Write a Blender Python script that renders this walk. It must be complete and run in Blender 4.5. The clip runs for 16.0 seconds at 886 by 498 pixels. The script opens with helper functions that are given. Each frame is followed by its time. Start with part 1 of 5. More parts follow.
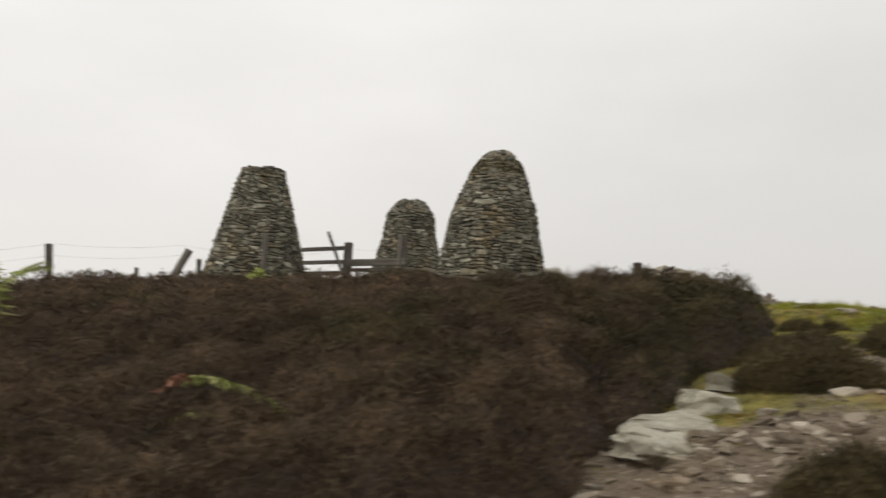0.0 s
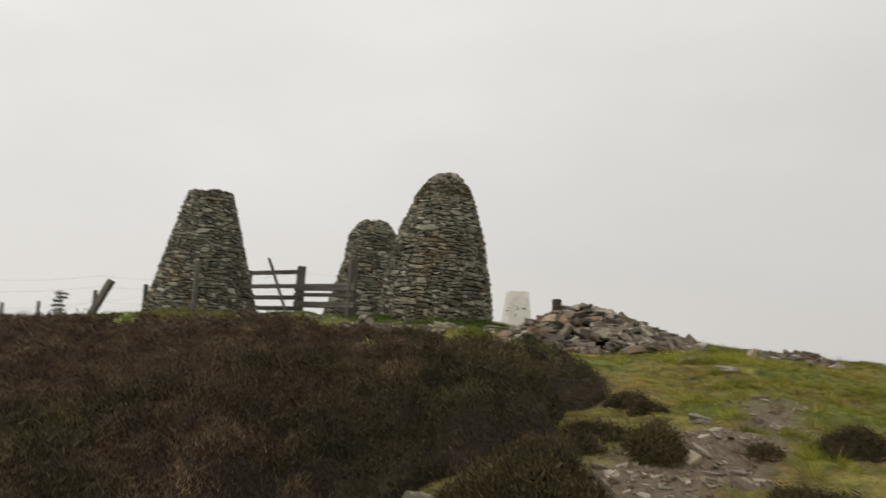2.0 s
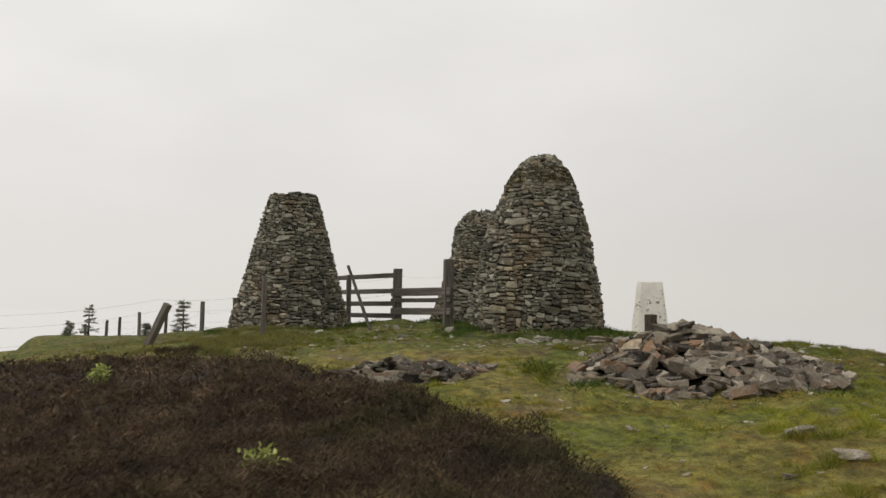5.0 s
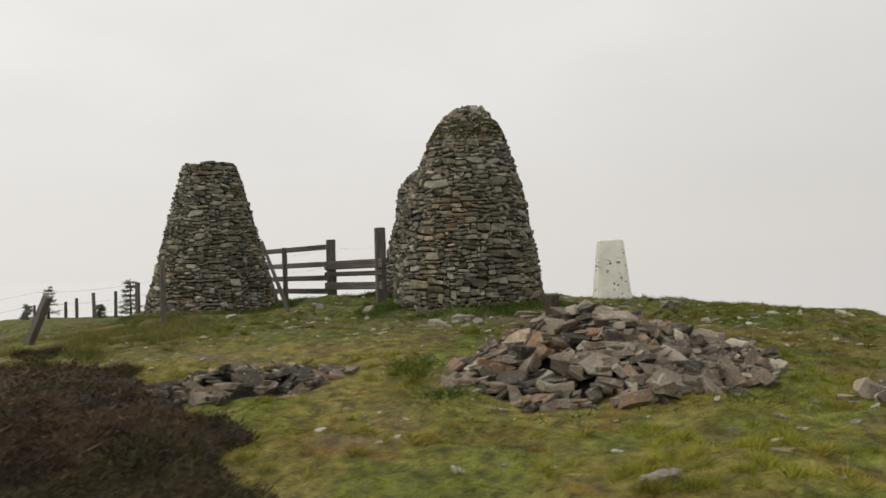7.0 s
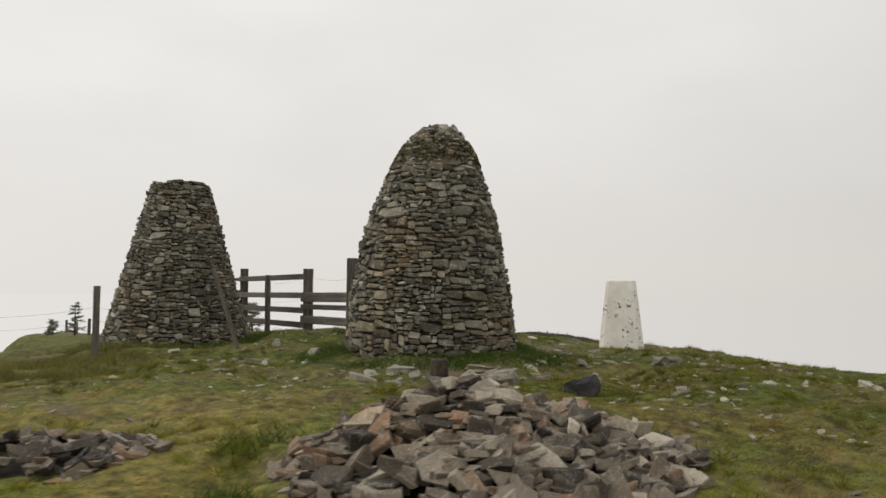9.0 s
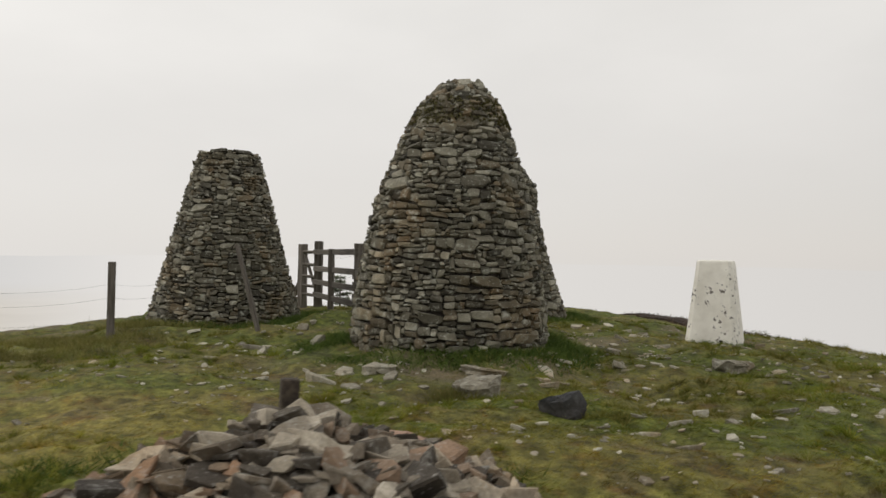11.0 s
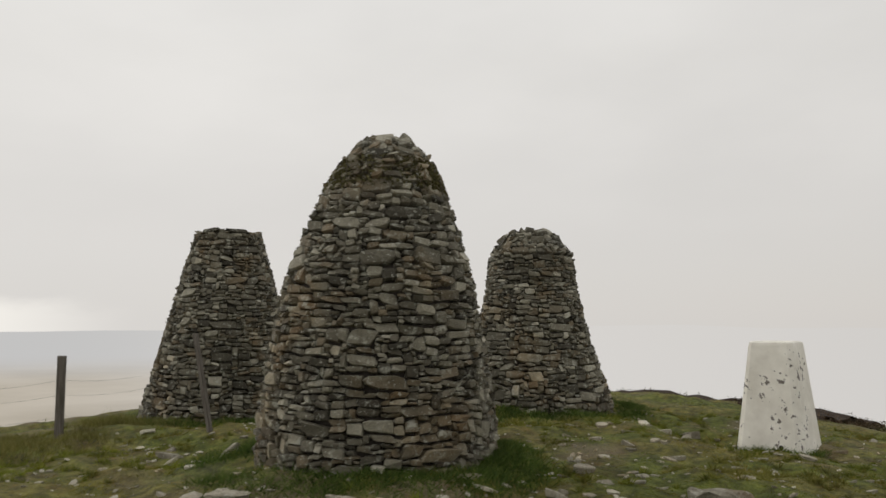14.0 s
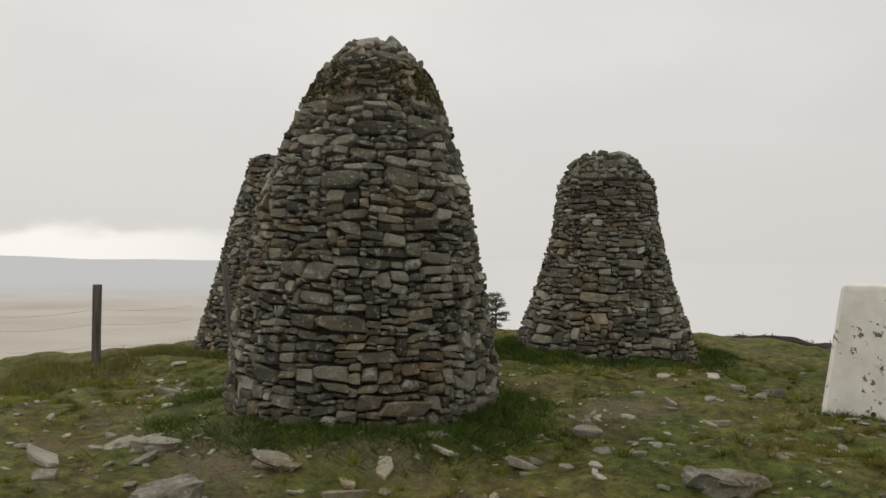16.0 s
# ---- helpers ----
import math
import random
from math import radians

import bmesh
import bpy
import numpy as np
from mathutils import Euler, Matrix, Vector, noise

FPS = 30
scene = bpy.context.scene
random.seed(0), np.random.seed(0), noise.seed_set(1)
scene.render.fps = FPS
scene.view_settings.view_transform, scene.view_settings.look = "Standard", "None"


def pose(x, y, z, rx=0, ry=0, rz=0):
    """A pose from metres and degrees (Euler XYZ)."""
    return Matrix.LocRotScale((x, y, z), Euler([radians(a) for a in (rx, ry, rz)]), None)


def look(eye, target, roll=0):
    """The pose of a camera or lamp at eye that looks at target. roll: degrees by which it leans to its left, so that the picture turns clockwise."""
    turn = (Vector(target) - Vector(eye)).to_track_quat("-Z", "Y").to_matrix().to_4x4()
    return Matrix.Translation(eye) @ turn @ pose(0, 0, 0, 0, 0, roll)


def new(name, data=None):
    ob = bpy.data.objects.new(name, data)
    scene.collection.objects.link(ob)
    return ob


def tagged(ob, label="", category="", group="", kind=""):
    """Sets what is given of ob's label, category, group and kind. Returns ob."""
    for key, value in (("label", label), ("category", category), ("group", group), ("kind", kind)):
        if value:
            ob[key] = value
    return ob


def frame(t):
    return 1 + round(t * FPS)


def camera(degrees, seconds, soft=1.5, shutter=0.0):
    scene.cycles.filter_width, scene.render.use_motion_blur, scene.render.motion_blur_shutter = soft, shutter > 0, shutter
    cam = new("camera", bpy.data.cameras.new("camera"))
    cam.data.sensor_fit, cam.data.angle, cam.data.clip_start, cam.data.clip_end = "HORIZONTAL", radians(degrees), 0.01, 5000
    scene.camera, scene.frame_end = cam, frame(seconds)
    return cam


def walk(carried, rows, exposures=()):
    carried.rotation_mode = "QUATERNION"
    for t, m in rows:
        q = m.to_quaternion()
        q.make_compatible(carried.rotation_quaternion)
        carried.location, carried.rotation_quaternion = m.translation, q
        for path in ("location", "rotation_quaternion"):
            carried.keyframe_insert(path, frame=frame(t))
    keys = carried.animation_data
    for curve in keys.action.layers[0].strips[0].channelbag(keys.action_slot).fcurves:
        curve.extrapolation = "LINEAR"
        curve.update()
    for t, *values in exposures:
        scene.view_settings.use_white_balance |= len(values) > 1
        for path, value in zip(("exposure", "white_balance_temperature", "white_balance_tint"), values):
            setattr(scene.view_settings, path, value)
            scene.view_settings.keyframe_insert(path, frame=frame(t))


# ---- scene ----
cam = camera(55.8, 16.0, shutter=0.5)
PATH = [
    (0, (0.656, 0.596, 1.777), (0.535, 2.581, 1.995), 3.0),
    (0.5, (1.1, 0.651, 1.867), (1.11, 2.64, 2.072), 3.9),
    (1, (1.488, 0.785, 2.004), (1.346, 2.773, 2.165), 3.8),
    (1.5, (1.879, 1.037, 2.203), (1.81, 3.026, 2.396), 5.3),
    (2, (2.289, 1.257, 2.346), (2.089, 3.234, 2.571), 3.2),
    (2.5, (2.57, 1.588, 2.44), (2.195, 3.547, 2.592), 1.8),
    (3, (2.864, 1.83, 2.494), (2.494, 3.792, 2.617), 2.3),
    (3.5, (3.038, 2.122, 2.666), (2.542, 4.055, 2.81), 3.9),
    (3.7, (3.061, 2.358, 2.721), (2.541, 4.283, 2.88), 3.7),
    (5.8, (3.636, 4.262, 3.135), (2.973, 6.147, 3.222), -0.9),
    (6, (3.718, 4.432, 3.15), (3.046, 6.315, 3.155), -1.5),
    (6.5, (3.88, 4.93, 3.243), (3.235, 6.823, 3.208), -2.5),
    (7, (4.17, 5.43, 3.306), (3.53, 7.325, 3.348), -1.9),
    (7.5, (4.364, 5.919, 3.371), (3.6, 7.767, 3.386), -2.2),
    (8, (4.629, 6.351, 3.45), (3.835, 8.186, 3.461), -2.3),
    (8.5, (4.92, 6.8, 3.499), (4.12, 8.632, 3.57), -0.5),
    (8.7, (4.996, 7.023, 3.478), (4.196, 8.853, 3.58), 0.2),
    (10.8, (5.869, 9.354, 3.7), (4.735, 11.002, 3.724), 0.6),
    (11, (5.973, 9.542, 3.691), (4.793, 11.157, 3.708), 1.1),
    (11.5, (6.051, 10.088, 3.749), (4.86, 11.695, 3.783), 1.1),
    (12, (6.247, 10.606, 3.786), (5.057, 12.213, 3.819), 1.0),
    (12.5, (6.343, 11.154, 3.789), (5.119, 12.736, 3.766), -0.1),
    (13, (6.515, 11.576, 3.837), (5.211, 13.091, 3.777), -1.0),
    (13.5, (6.664, 11.997, 3.885), (5.17, 13.325, 3.83), -0.5),
    (13.7, (6.689, 12.17, 3.896), (5.154, 13.452, 3.885), -0.2),
    (13.9, (6.736, 12.349, 3.905), (5.226, 13.652, 4.058), 0.5),
    (14, (6.75, 12.46, 3.918), (5.247, 13.767, 4.093), -0.1),
    (14.5, (6.887, 12.899, 3.874), (5.315, 14.131, 3.979), 0.0),
    (15, (6.92, 13.324, 3.866), (5.257, 14.435, 3.856), 0.3),
    (15.5, (6.837, 13.776, 3.925), (5.136, 14.827, 3.935), -0.4),
    (16, (6.762, 14.259, 3.924), (5.021, 15.243, 3.939), 0.7),
]
EXPOSURES = [(0, 0.15), (1, 0.27), (1.5, 0.15), (2, 0.0), (2.5, 0.0), (3, 0.18), (3.5, 0.12), (6, 0.0), (6.5, 0.66), (7, 0.03), (7.5, 0.0), (8, 0.1), (8.5, 0.04), (11, 0.0), (11.5, 0.08), (12, -0.08), (12.5, -0.05), (13.5, 0.2), (14, -0.16), (14.5, -0.42), (15, -0.17), (15.5, -0.05), (16, -0.17)]
walk(cam, [(t, look(eye, target, roll)) for t, eye, target, roll in PATH], EXPOSURES)

# ---- world, sun ----
SUN_AZ, SUN_EL = radians(100), radians(38)
world = bpy.data.worlds.new("overcast")
scene.world = world
world.use_nodes = True
wn, wl = world.node_tree.nodes, world.node_tree.links
wn.clear()
w_out, w_bg, w_add = wn.new("ShaderNodeOutputWorld"), wn.new("ShaderNodeBackground"), wn.new("ShaderNodeAddShader")
w_sky, w_skybg = wn.new("ShaderNodeTexSky"), wn.new("ShaderNodeBackground")
w_sky.sky_type, w_sky.sun_disc, w_sky.sun_elevation, w_sky.sun_rotation = "NISHITA", False, SUN_EL, -SUN_AZ + radians(90)
w_skybg.inputs[1].default_value = 0.003
wl.new(w_sky.outputs[0], w_skybg.inputs[0])
w_co, w_sep, w_ramp = wn.new("ShaderNodeTexCoord"), wn.new("ShaderNodeSeparateXYZ"), wn.new("ShaderNodeValToRGB")
wl.new(w_co.outputs["Generated"], w_sep.inputs[0])
wl.new(w_sep.outputs[2], w_ramp.inputs[0])
stops = w_ramp.color_ramp.elements
stops[0].position, stops[0].color = 0.0, (0.672, 0.65, 0.624, 1)
stops[1].position, stops[1].color = 1.0, (1.06, 1.05, 1.045, 1)
for at, col in ((0.10, (0.698, 0.675, 0.648, 1)), (0.3, (0.77, 0.75, 0.718, 1)), (0.6, (0.93, 0.92, 0.90, 1))):
    stops.new(at).color = col
# soft uneven cloud
w_noise, w_mix, w_map = wn.new("ShaderNodeTexNoise"), wn.new("ShaderNodeMixRGB"), wn.new("ShaderNodeMapRange")
w_scale = wn.new("ShaderNodeMapping")
w_scale.inputs["Scale"].default_value = (1.3, 1.3, 3.2)
wl.new(w_co.outputs["Generated"], w_scale.inputs[0])
wl.new(w_scale.outputs[0], w_noise.inputs["Vector"])
w_noise.inputs["Scale"].default_value, w_noise.inputs["Detail"].default_value = 1.6, 5.0
w_map.inputs[1].default_value, w_map.inputs[2].default_value = 0.25, 0.75
w_map.inputs[3].default_value, w_map.inputs[4].default_value = 0.92, 1.08
w_even = wn.new("ShaderNodeMapRange")
w_even.inputs[1].default_value, w_even.inputs[2].default_value = 0.0, 0.22
wl.new(w_sep.outputs[2], w_even.inputs[0])
wl.new(w_noise.outputs[0], w_map.inputs[0])
w_mix.blend_type = "MULTIPLY"
wl.new(w_even.outputs[0], w_mix.inputs[0])
wl.new(w_ramp.outputs[0], w_mix.inputs[1])
wl.new(w_map.outputs[0], w_mix.inputs[2])
# the break in the cloud low over the western hills
w_west, w_low, w_prod, w_edge, w_glow = (wn.new("ShaderNodeMapRange"), wn.new("ShaderNodeMapRange"), wn.new("ShaderNodeMath"),
                                         wn.new("ShaderNodeMath"), wn.new("ShaderNodeMixRGB"))
w_west.interpolation_type = w_low.interpolation_type = "SMOOTHSTEP"
w_west.inputs[1].default_value, w_west.inputs[2].default_value = -0.93, -1.0
wl.new(w_sep.outputs[0], w_west.inputs[0])
w_ragged = wn.new("ShaderNodeMath")
w_ragged.operation, w_ragged.inputs[1].default_value = "MULTIPLY_ADD", 0.05
w_fine = wn.new("ShaderNodeTexNoise")
w_fine.inputs["Scale"].default_value, w_fine.inputs["Detail"].default_value = 9.0, 4.0
wl.new(w_scale.outputs[0], w_fine.inputs["Vector"])
wl.new(w_fine.outputs[0], w_ragged.inputs[0])
wl.new(w_sep.outputs[2], w_ragged.inputs[2])
w_low.inputs[1].default_value, w_low.inputs[2].default_value = 0.056, 0.034
wl.new(w_ragged.outputs[0], w_low.inputs[0])
w_prod.operation = "MULTIPLY"
wl.new(w_west.outputs[0], w_prod.inputs[0])
wl.new(w_low.outputs[0], w_prod.inputs[1])
w_edge.operation, w_edge.inputs[1].default_value = "MULTIPLY", 0.85
wl.new(w_prod.outputs[0], w_edge.inputs[0])
w_glow.inputs[2].default_value = (1.0, 0.965, 0.90, 1)
wl.new(w_edge.outputs[0], w_glow.inputs[0])
wl.new(w_mix.outputs[0], w_glow.inputs[1])
w_side, w_tilt = wn.new("ShaderNodeMapRange"), wn.new("ShaderNodeMixRGB")
w_side.inputs[1].default_value, w_side.inputs[2].default_value = 0.35, -0.95
w_side.inputs[3].default_value, w_side.inputs[4].default_value = 0.87, 1.12
wl.new(w_sep.outputs[0], w_side.inputs[0])
w_tilt.blend_type, w_tilt.inputs[0].default_value = "MULTIPLY", 1.0
wl.new(w_glow.outputs[0], w_tilt.inputs[1])
wl.new(w_side.outputs[0], w_tilt.inputs[2])
wl.new(w_tilt.outputs[0], w_bg.inputs[0])
wl.new(w_bg.outputs[0], w_add.inputs[0])
wl.new(w_skybg.outputs[0], w_add.inputs[1])
wl.new(w_add.outputs[0], w_out.inputs[0])

sun_data = bpy.data.lights.new("sun", "SUN")
sun_data.energy, sun_data.angle, sun_data.color = 0.7, radians(25), (1.0, 0.95, 0.88)
sun = new("sun", sun_data)
sun.matrix_world = look((math.cos(SUN_AZ + radians(90)) * 30, math.sin(SUN_AZ + radians(90)) * 30, 25), (0, 12, 2))

# ---- number tools ----
rng = np.random.default_rng(7)
TABLE = rng.random((64, 64))


def lumps(x, y, size, seed=0):
    """Smooth random numbers 0..1 over the plan, in lumps of that size."""
    u, v = np.asarray(x, float) / size + 17.3 * seed, np.asarray(y, float) / size + 9.1 * seed
    i, j = np.floor(u).astype(int), np.floor(v).astype(int)
    a, b = u - i, v - j
    a, b = a * a * (3 - 2 * a), b * b * (3 - 2 * b)
    t = lambda p, q: TABLE[p % 64, q % 64]
    return (t(i, j) * (1 - a) + t(i + 1, j) * a) * (1 - b) + (t(i, j + 1) * (1 - a) + t(i + 1, j + 1) * a) * b


def ramp(v, a, b):
    s = np.clip((np.asarray(v, float) - a) / (b - a), 0, 1)
    return s * s * (3 - 2 * s)


# the hilltop: a smooth dome whose flanks steepen
DOME = ((2.503, 0.905, -1.250, 0.395, -0.157, -0.257), (0.090, -1.065, 0.696, -0.258, -0.227), (-0.300, -0.096, -0.559, -0.650),
        (-0.083, 0.347, -1.115), (-0.407, 0.256), (0.028,))


def dome(x, y):
    x, y = np.asarray(x, float), np.asarray(y, float)
    rho = np.hypot((x - 1) / 13, (y - 13) / 18)
    k = np.minimum(1, 1.15 / np.maximum(rho, 1e-6))
    u, v = (x - 1) * k / 10, (y - 13) * k / 14
    top = sum(c * u**i * v**j for i, row in enumerate(DOME) for j, c in enumerate(row))
    flank = np.where(rho < 1.3, 2.6 - 1.9 * rho**2, -70 + 69.39 * np.exp(-(rho - 1.3) * 4.94 / 69.39))
    far = np.hypot(x - 1, y - 13)
    hills = 62 * ramp(far, 1500, 2700) * (0.55 + 0.5 * lumps(x, y, 900, 3)) + 14 * ramp(far, 200, 900) * (lumps(x, y, 260, 2) - 0.5)
    s = ramp(rho, 0.95, 1.3)
    return top * (1 - s) + (flank + hills) * s


def ground_z(x, y):
    turf = 0.10 * (lumps(x, y, 1.7, 1) - 0.5) + 0.115 * (lumps(x, y, 0.55, 2) - 0.5) + 0.075 * (lumps(x, y, 0.24, 3) - 0.5)
    near = 1 - ramp(np.hypot(np.asarray(x) - 1, np.asarray(y) - 13), 25, 60)
    hollow = 0.16 * np.exp(-(((np.asarray(x) - 1.35) / 0.55) ** 2 + ((np.asarray(y) - 21.3) / 0.4) ** 2))
    hollow = hollow + 0.10 * np.exp(-(((np.asarray(x) - 2.2) / 1.3) ** 2 + ((np.asarray(y) - 21.2) / 1.2) ** 2))
    # a low shoulder that carries the far fence
    t = np.clip(((np.asarray(x) + 8.0) * -12.0 + (np.asarray(y) - 21.5) * 8.0) / 208.0, 0, 1)
    gap = np.hypot(np.asarray(x) + 8.0 + 12.0 * t, np.asarray(y) - 21.5 - 8.0 * t)
    rise = np.maximum(0, 2.3 - 0.42 * t - dome(x, y)) * (1 - ramp(gap, 1.0, 5.5))
    x, y = np.asarray(x, float), np.asarray(y, float)
    dip = 0.09 * np.exp(-(((x - 6.6) / 1.8) ** 2) - ((y - 11.0) / 2.6) ** 2)
    # the back of the summit, and the grassy hump by the fence
    for cx, cy, high in ((0.62, 17.01, 0.10), (-1.46, 21.27, 0.07), (-4.35, 18.01, -0.07)):
        dip = dip - high * np.exp(-np.maximum(0, np.hypot(x - cx, y - cy) - 1.1) ** 2 / 0.16)
    swell = 0.15 * np.exp(-(((x + 2.6) / 2.6) ** 2) - ((y - 26.0) / 2.2) ** 2) + 0.13 * np.exp(-(((x + 2.2) / 0.7) ** 2) - ((y - 18.55) / 0.5) ** 2)
    return dome(x, y) + rise + turf * near - hollow - dip + swell


def inside(x, y, corners):
    """Metres inside (plus) or outside (minus) of a closed outline."""
    x, y = np.asarray(x, float), np.asarray(y, float)
    best, odd = np.full(x.shape, 1e9), np.zeros(x.shape, bool)
    for (ax, ay), (bx, by) in zip(corners, corners[1:] + corners[:1]):
        t = np.clip(((x - ax) * (bx - ax) + (y - ay) * (by - ay)) / ((bx - ax) ** 2 + (by - ay) ** 2), 0, 1)
        best = np.minimum(best, np.hypot(x - ax - t * (bx - ax), y - ay - t * (by - ay)))
        if ay != by:
            odd ^= ((ay > y) != (by > y)) & (x < ax + (y - ay) * (bx - ax) / (by - ay))
    return np.where(odd, best, -best)


HEATH = [(0.65, 3.25), (1.2, 4.0), (1.6, 4.7), (2.0, 5.35), (2.3, 5.95), (2.55, 6.45), (2.86, 7.0), (3.12, 7.7), (3.0, 8.15), (2.74, 8.42), (2.1, 9.1), (1.24, 9.96), (0.6, 10.46), (0.0, 10.86),
         (-0.8, 11.4), (-2.2, 12.1), (-4, 12.0), (-7, 10.6), (-16, 9), (-18, -6), (-1.2, -6), (-0.9, 0.5), (-0.5, 2.5)]
BACK_HEATH = [(-14, 27), (-5, 26.6), (-1.5, 26.2), (1.5, 25.3), (4, 23.8), (6.5, 21.6), (9.5, 17.5), (13, 20), (9, 29), (0, 33), (-12, 32)]


def cushions(x, y, size, seed=0):
    """Rounded tussock tops 0..1, one to each jittered cell of that size."""
    u, v = np.asarray(x, float) / size + 5.7 * seed, np.asarray(y, float) / size + 3.3 * seed
    i, j = np.floor(u).astype(int), np.floor(v).astype(int)
    best = np.zeros(u.shape)
    for a in (-1, 0, 1):
        for b in (-1, 0, 1):
            p, q = (i + a) % 64, (j + b) % 64
            du, dv = u - i - a - 0.15 - 0.7 * TABLE[p, q], v - j - b - 0.15 - 0.7 * TABLE[q, (p + 31) % 64]
            best = np.maximum(best, (1 - (du * du + dv * dv) / 0.62) * (0.62 + 0.38 * TABLE[(p + 17) % 64, q]))
    return best


def heath(x, y):
    """Height of the heather over the ground, 0 where there is none."""
    edge = inside(x, y, HEATH) + 0.5 * (lumps(x, y, 0.8, 5) - 0.5) + 0.4 * (lumps(x, y, 0.33, 6) - 0.5)
    main = ramp(edge, -0.02, 0.42) * (0.13 + 0.12 * lumps(x, y, 0.9, 7) + 0.08 * lumps(x, y, 0.42, 8) + 0.23 * cushions(x, y, 0.36, 1) + 0.07 * cushions(x, y, 0.15, 2)) * (1 - 0.42 * ramp(np.asarray(y) - 0.35 * np.asarray(x), 5.2, 8.6))
    main = main * (1 - 0.28 * np.exp(-(((np.asarray(x) - 2.4) / 0.8) ** 2) - ((np.asarray(y) - 7.2) / 0.75) ** 2))
    edge = inside(x, y, BACK_HEATH) + 0.9 * (lumps(x, y, 1.0, 9) - 0.5)
    return np.maximum(main, ramp(edge, 0, 0.5) * (0.03 + 0.08 * lumps(x, y, 0.5, 4) + 0.05 * cushions(x, y, 0.35, 3)) * (1 - 0.72 * ramp(x, -0.5, 3.5)))


PATH_LINE = [(-0.2, 2.6), (1.15, 3.75), (2.15, 4.4), (2.95, 5.25), (3.45, 6.1), (3.8, 6.85), (4.2, 7.6)]


def bare(x, y):
    """How bare of turf the ground is, 0..1: the trodden path and worn patches."""
    x, y = np.asarray(x, float), np.asarray(y, float)
    best = np.full(x.shape, 9.0)
    for n, ((ax, ay), (bx, by)) in enumerate(zip(PATH_LINE, PATH_LINE[1:])):
        t = np.clip(((x - ax) * (bx - ax) + (y - ay) * (by - ay)) / ((bx - ax) ** 2 + (by - ay) ** 2), 0, 1)
        best = np.minimum(best, np.hypot(x - ax - t * (bx - ax), y - ay - t * (by - ay)) - (0.62 if n < 2 else 0.28))
    trodden = ramp(-best - 0.08 + 0.9 * (lumps(x, y, 0.5, 11) - 0.5) + 0.3 * (lumps(x, y, 0.18, 12) - 0.5), -0.15, 0.2) * (1 - 0.7 * ramp(y, 6.4, 7.6))
    worn = ramp(lumps(x, y, 1.3, 13) + 0.5 * lumps(x, y, 0.4, 14), 1.05, 1.3) * 0.6
    skirt = 0.8 * np.exp(-(((x - 1.5) / 0.7) ** 2 + ((y - 15.6) / 0.3) ** 2))
    return np.clip(np.maximum(np.maximum(trodden, worn), skirt), 0, 1)


# ---- materials ----
def material(name, rough=0.9):
    m = bpy.data.materials.new(name)
    m.use_nodes = True
    b = m.node_tree.nodes["Principled BSDF"]
    b.inputs["Roughness"].default_value = rough
    b.inputs["Specular IOR Level"].default_value = 0.3
    return m, m.node_tree.nodes, m.node_tree.links, b


def noise_node(n, l, scale, detail=4.0, where="Object", rough=0.55):
    co, tex = n.new("ShaderNodeTexCoord"), n.new("ShaderNodeTexNoise")
    tex.inputs["Scale"].default_value, tex.inputs["Detail"].default_value, tex.inputs["Roughness"].default_value = scale, detail, rough
    if where == "World":
        co = n.new("ShaderNodeNewGeometry")
        l.new(co.outputs["Position"], tex.inputs["Vector"])
    else:
        l.new(co.outputs[where], tex.inputs["Vector"])
    return tex.outputs[0]


def ramp_node(n, l, value, colours):
    r = n.new("ShaderNodeValToRGB")
    e = r.color_ramp.elements
    e[0].position, e[0].color = colours[0][0], (*colours[0][1], 1)
    e[1].position, e[1].color = colours[-1][0], (*colours[-1][1], 1)
    for at, col in colours[1:-1]:
        e.new(at).color = (*col, 1)
    l.new(value, r.inputs[0])
    return r.outputs[0]


def mix_node(n, l, fac, a, b, how="MIX"):
    m = n.new("ShaderNodeMixRGB")
    m.blend_type = how
    for k, v in enumerate((fac, a, b)):
        if isinstance(v, (int, float)):
            m.inputs[k].default_value = v
        elif isinstance(v, tuple):
            m.inputs[k].default_value = (*v, 1)
        else:
            l.new(v, m.inputs[k])
    return m.outputs[0]


def range_node(n, l, value, a, b, c=0.0, d=1.0):
    m = n.new("ShaderNodeMapRange")
    m.interpolation_type = "SMOOTHSTEP"
    for k, v in enumerate((a, b, c, d)):
        m.inputs[k + 1].default_value = v
    l.new(value, m.inputs[0])
    return m.outputs[0]


def bump_node(n, l, value, b, strength, distance):
    k = n.new("ShaderNodeBump")
    k.inputs["Strength"].default_value, k.inputs["Distance"].default_value = strength, distance
    l.new(value, k.inputs["Height"])
    l.new(k.outputs[0], b.inputs["Normal"])


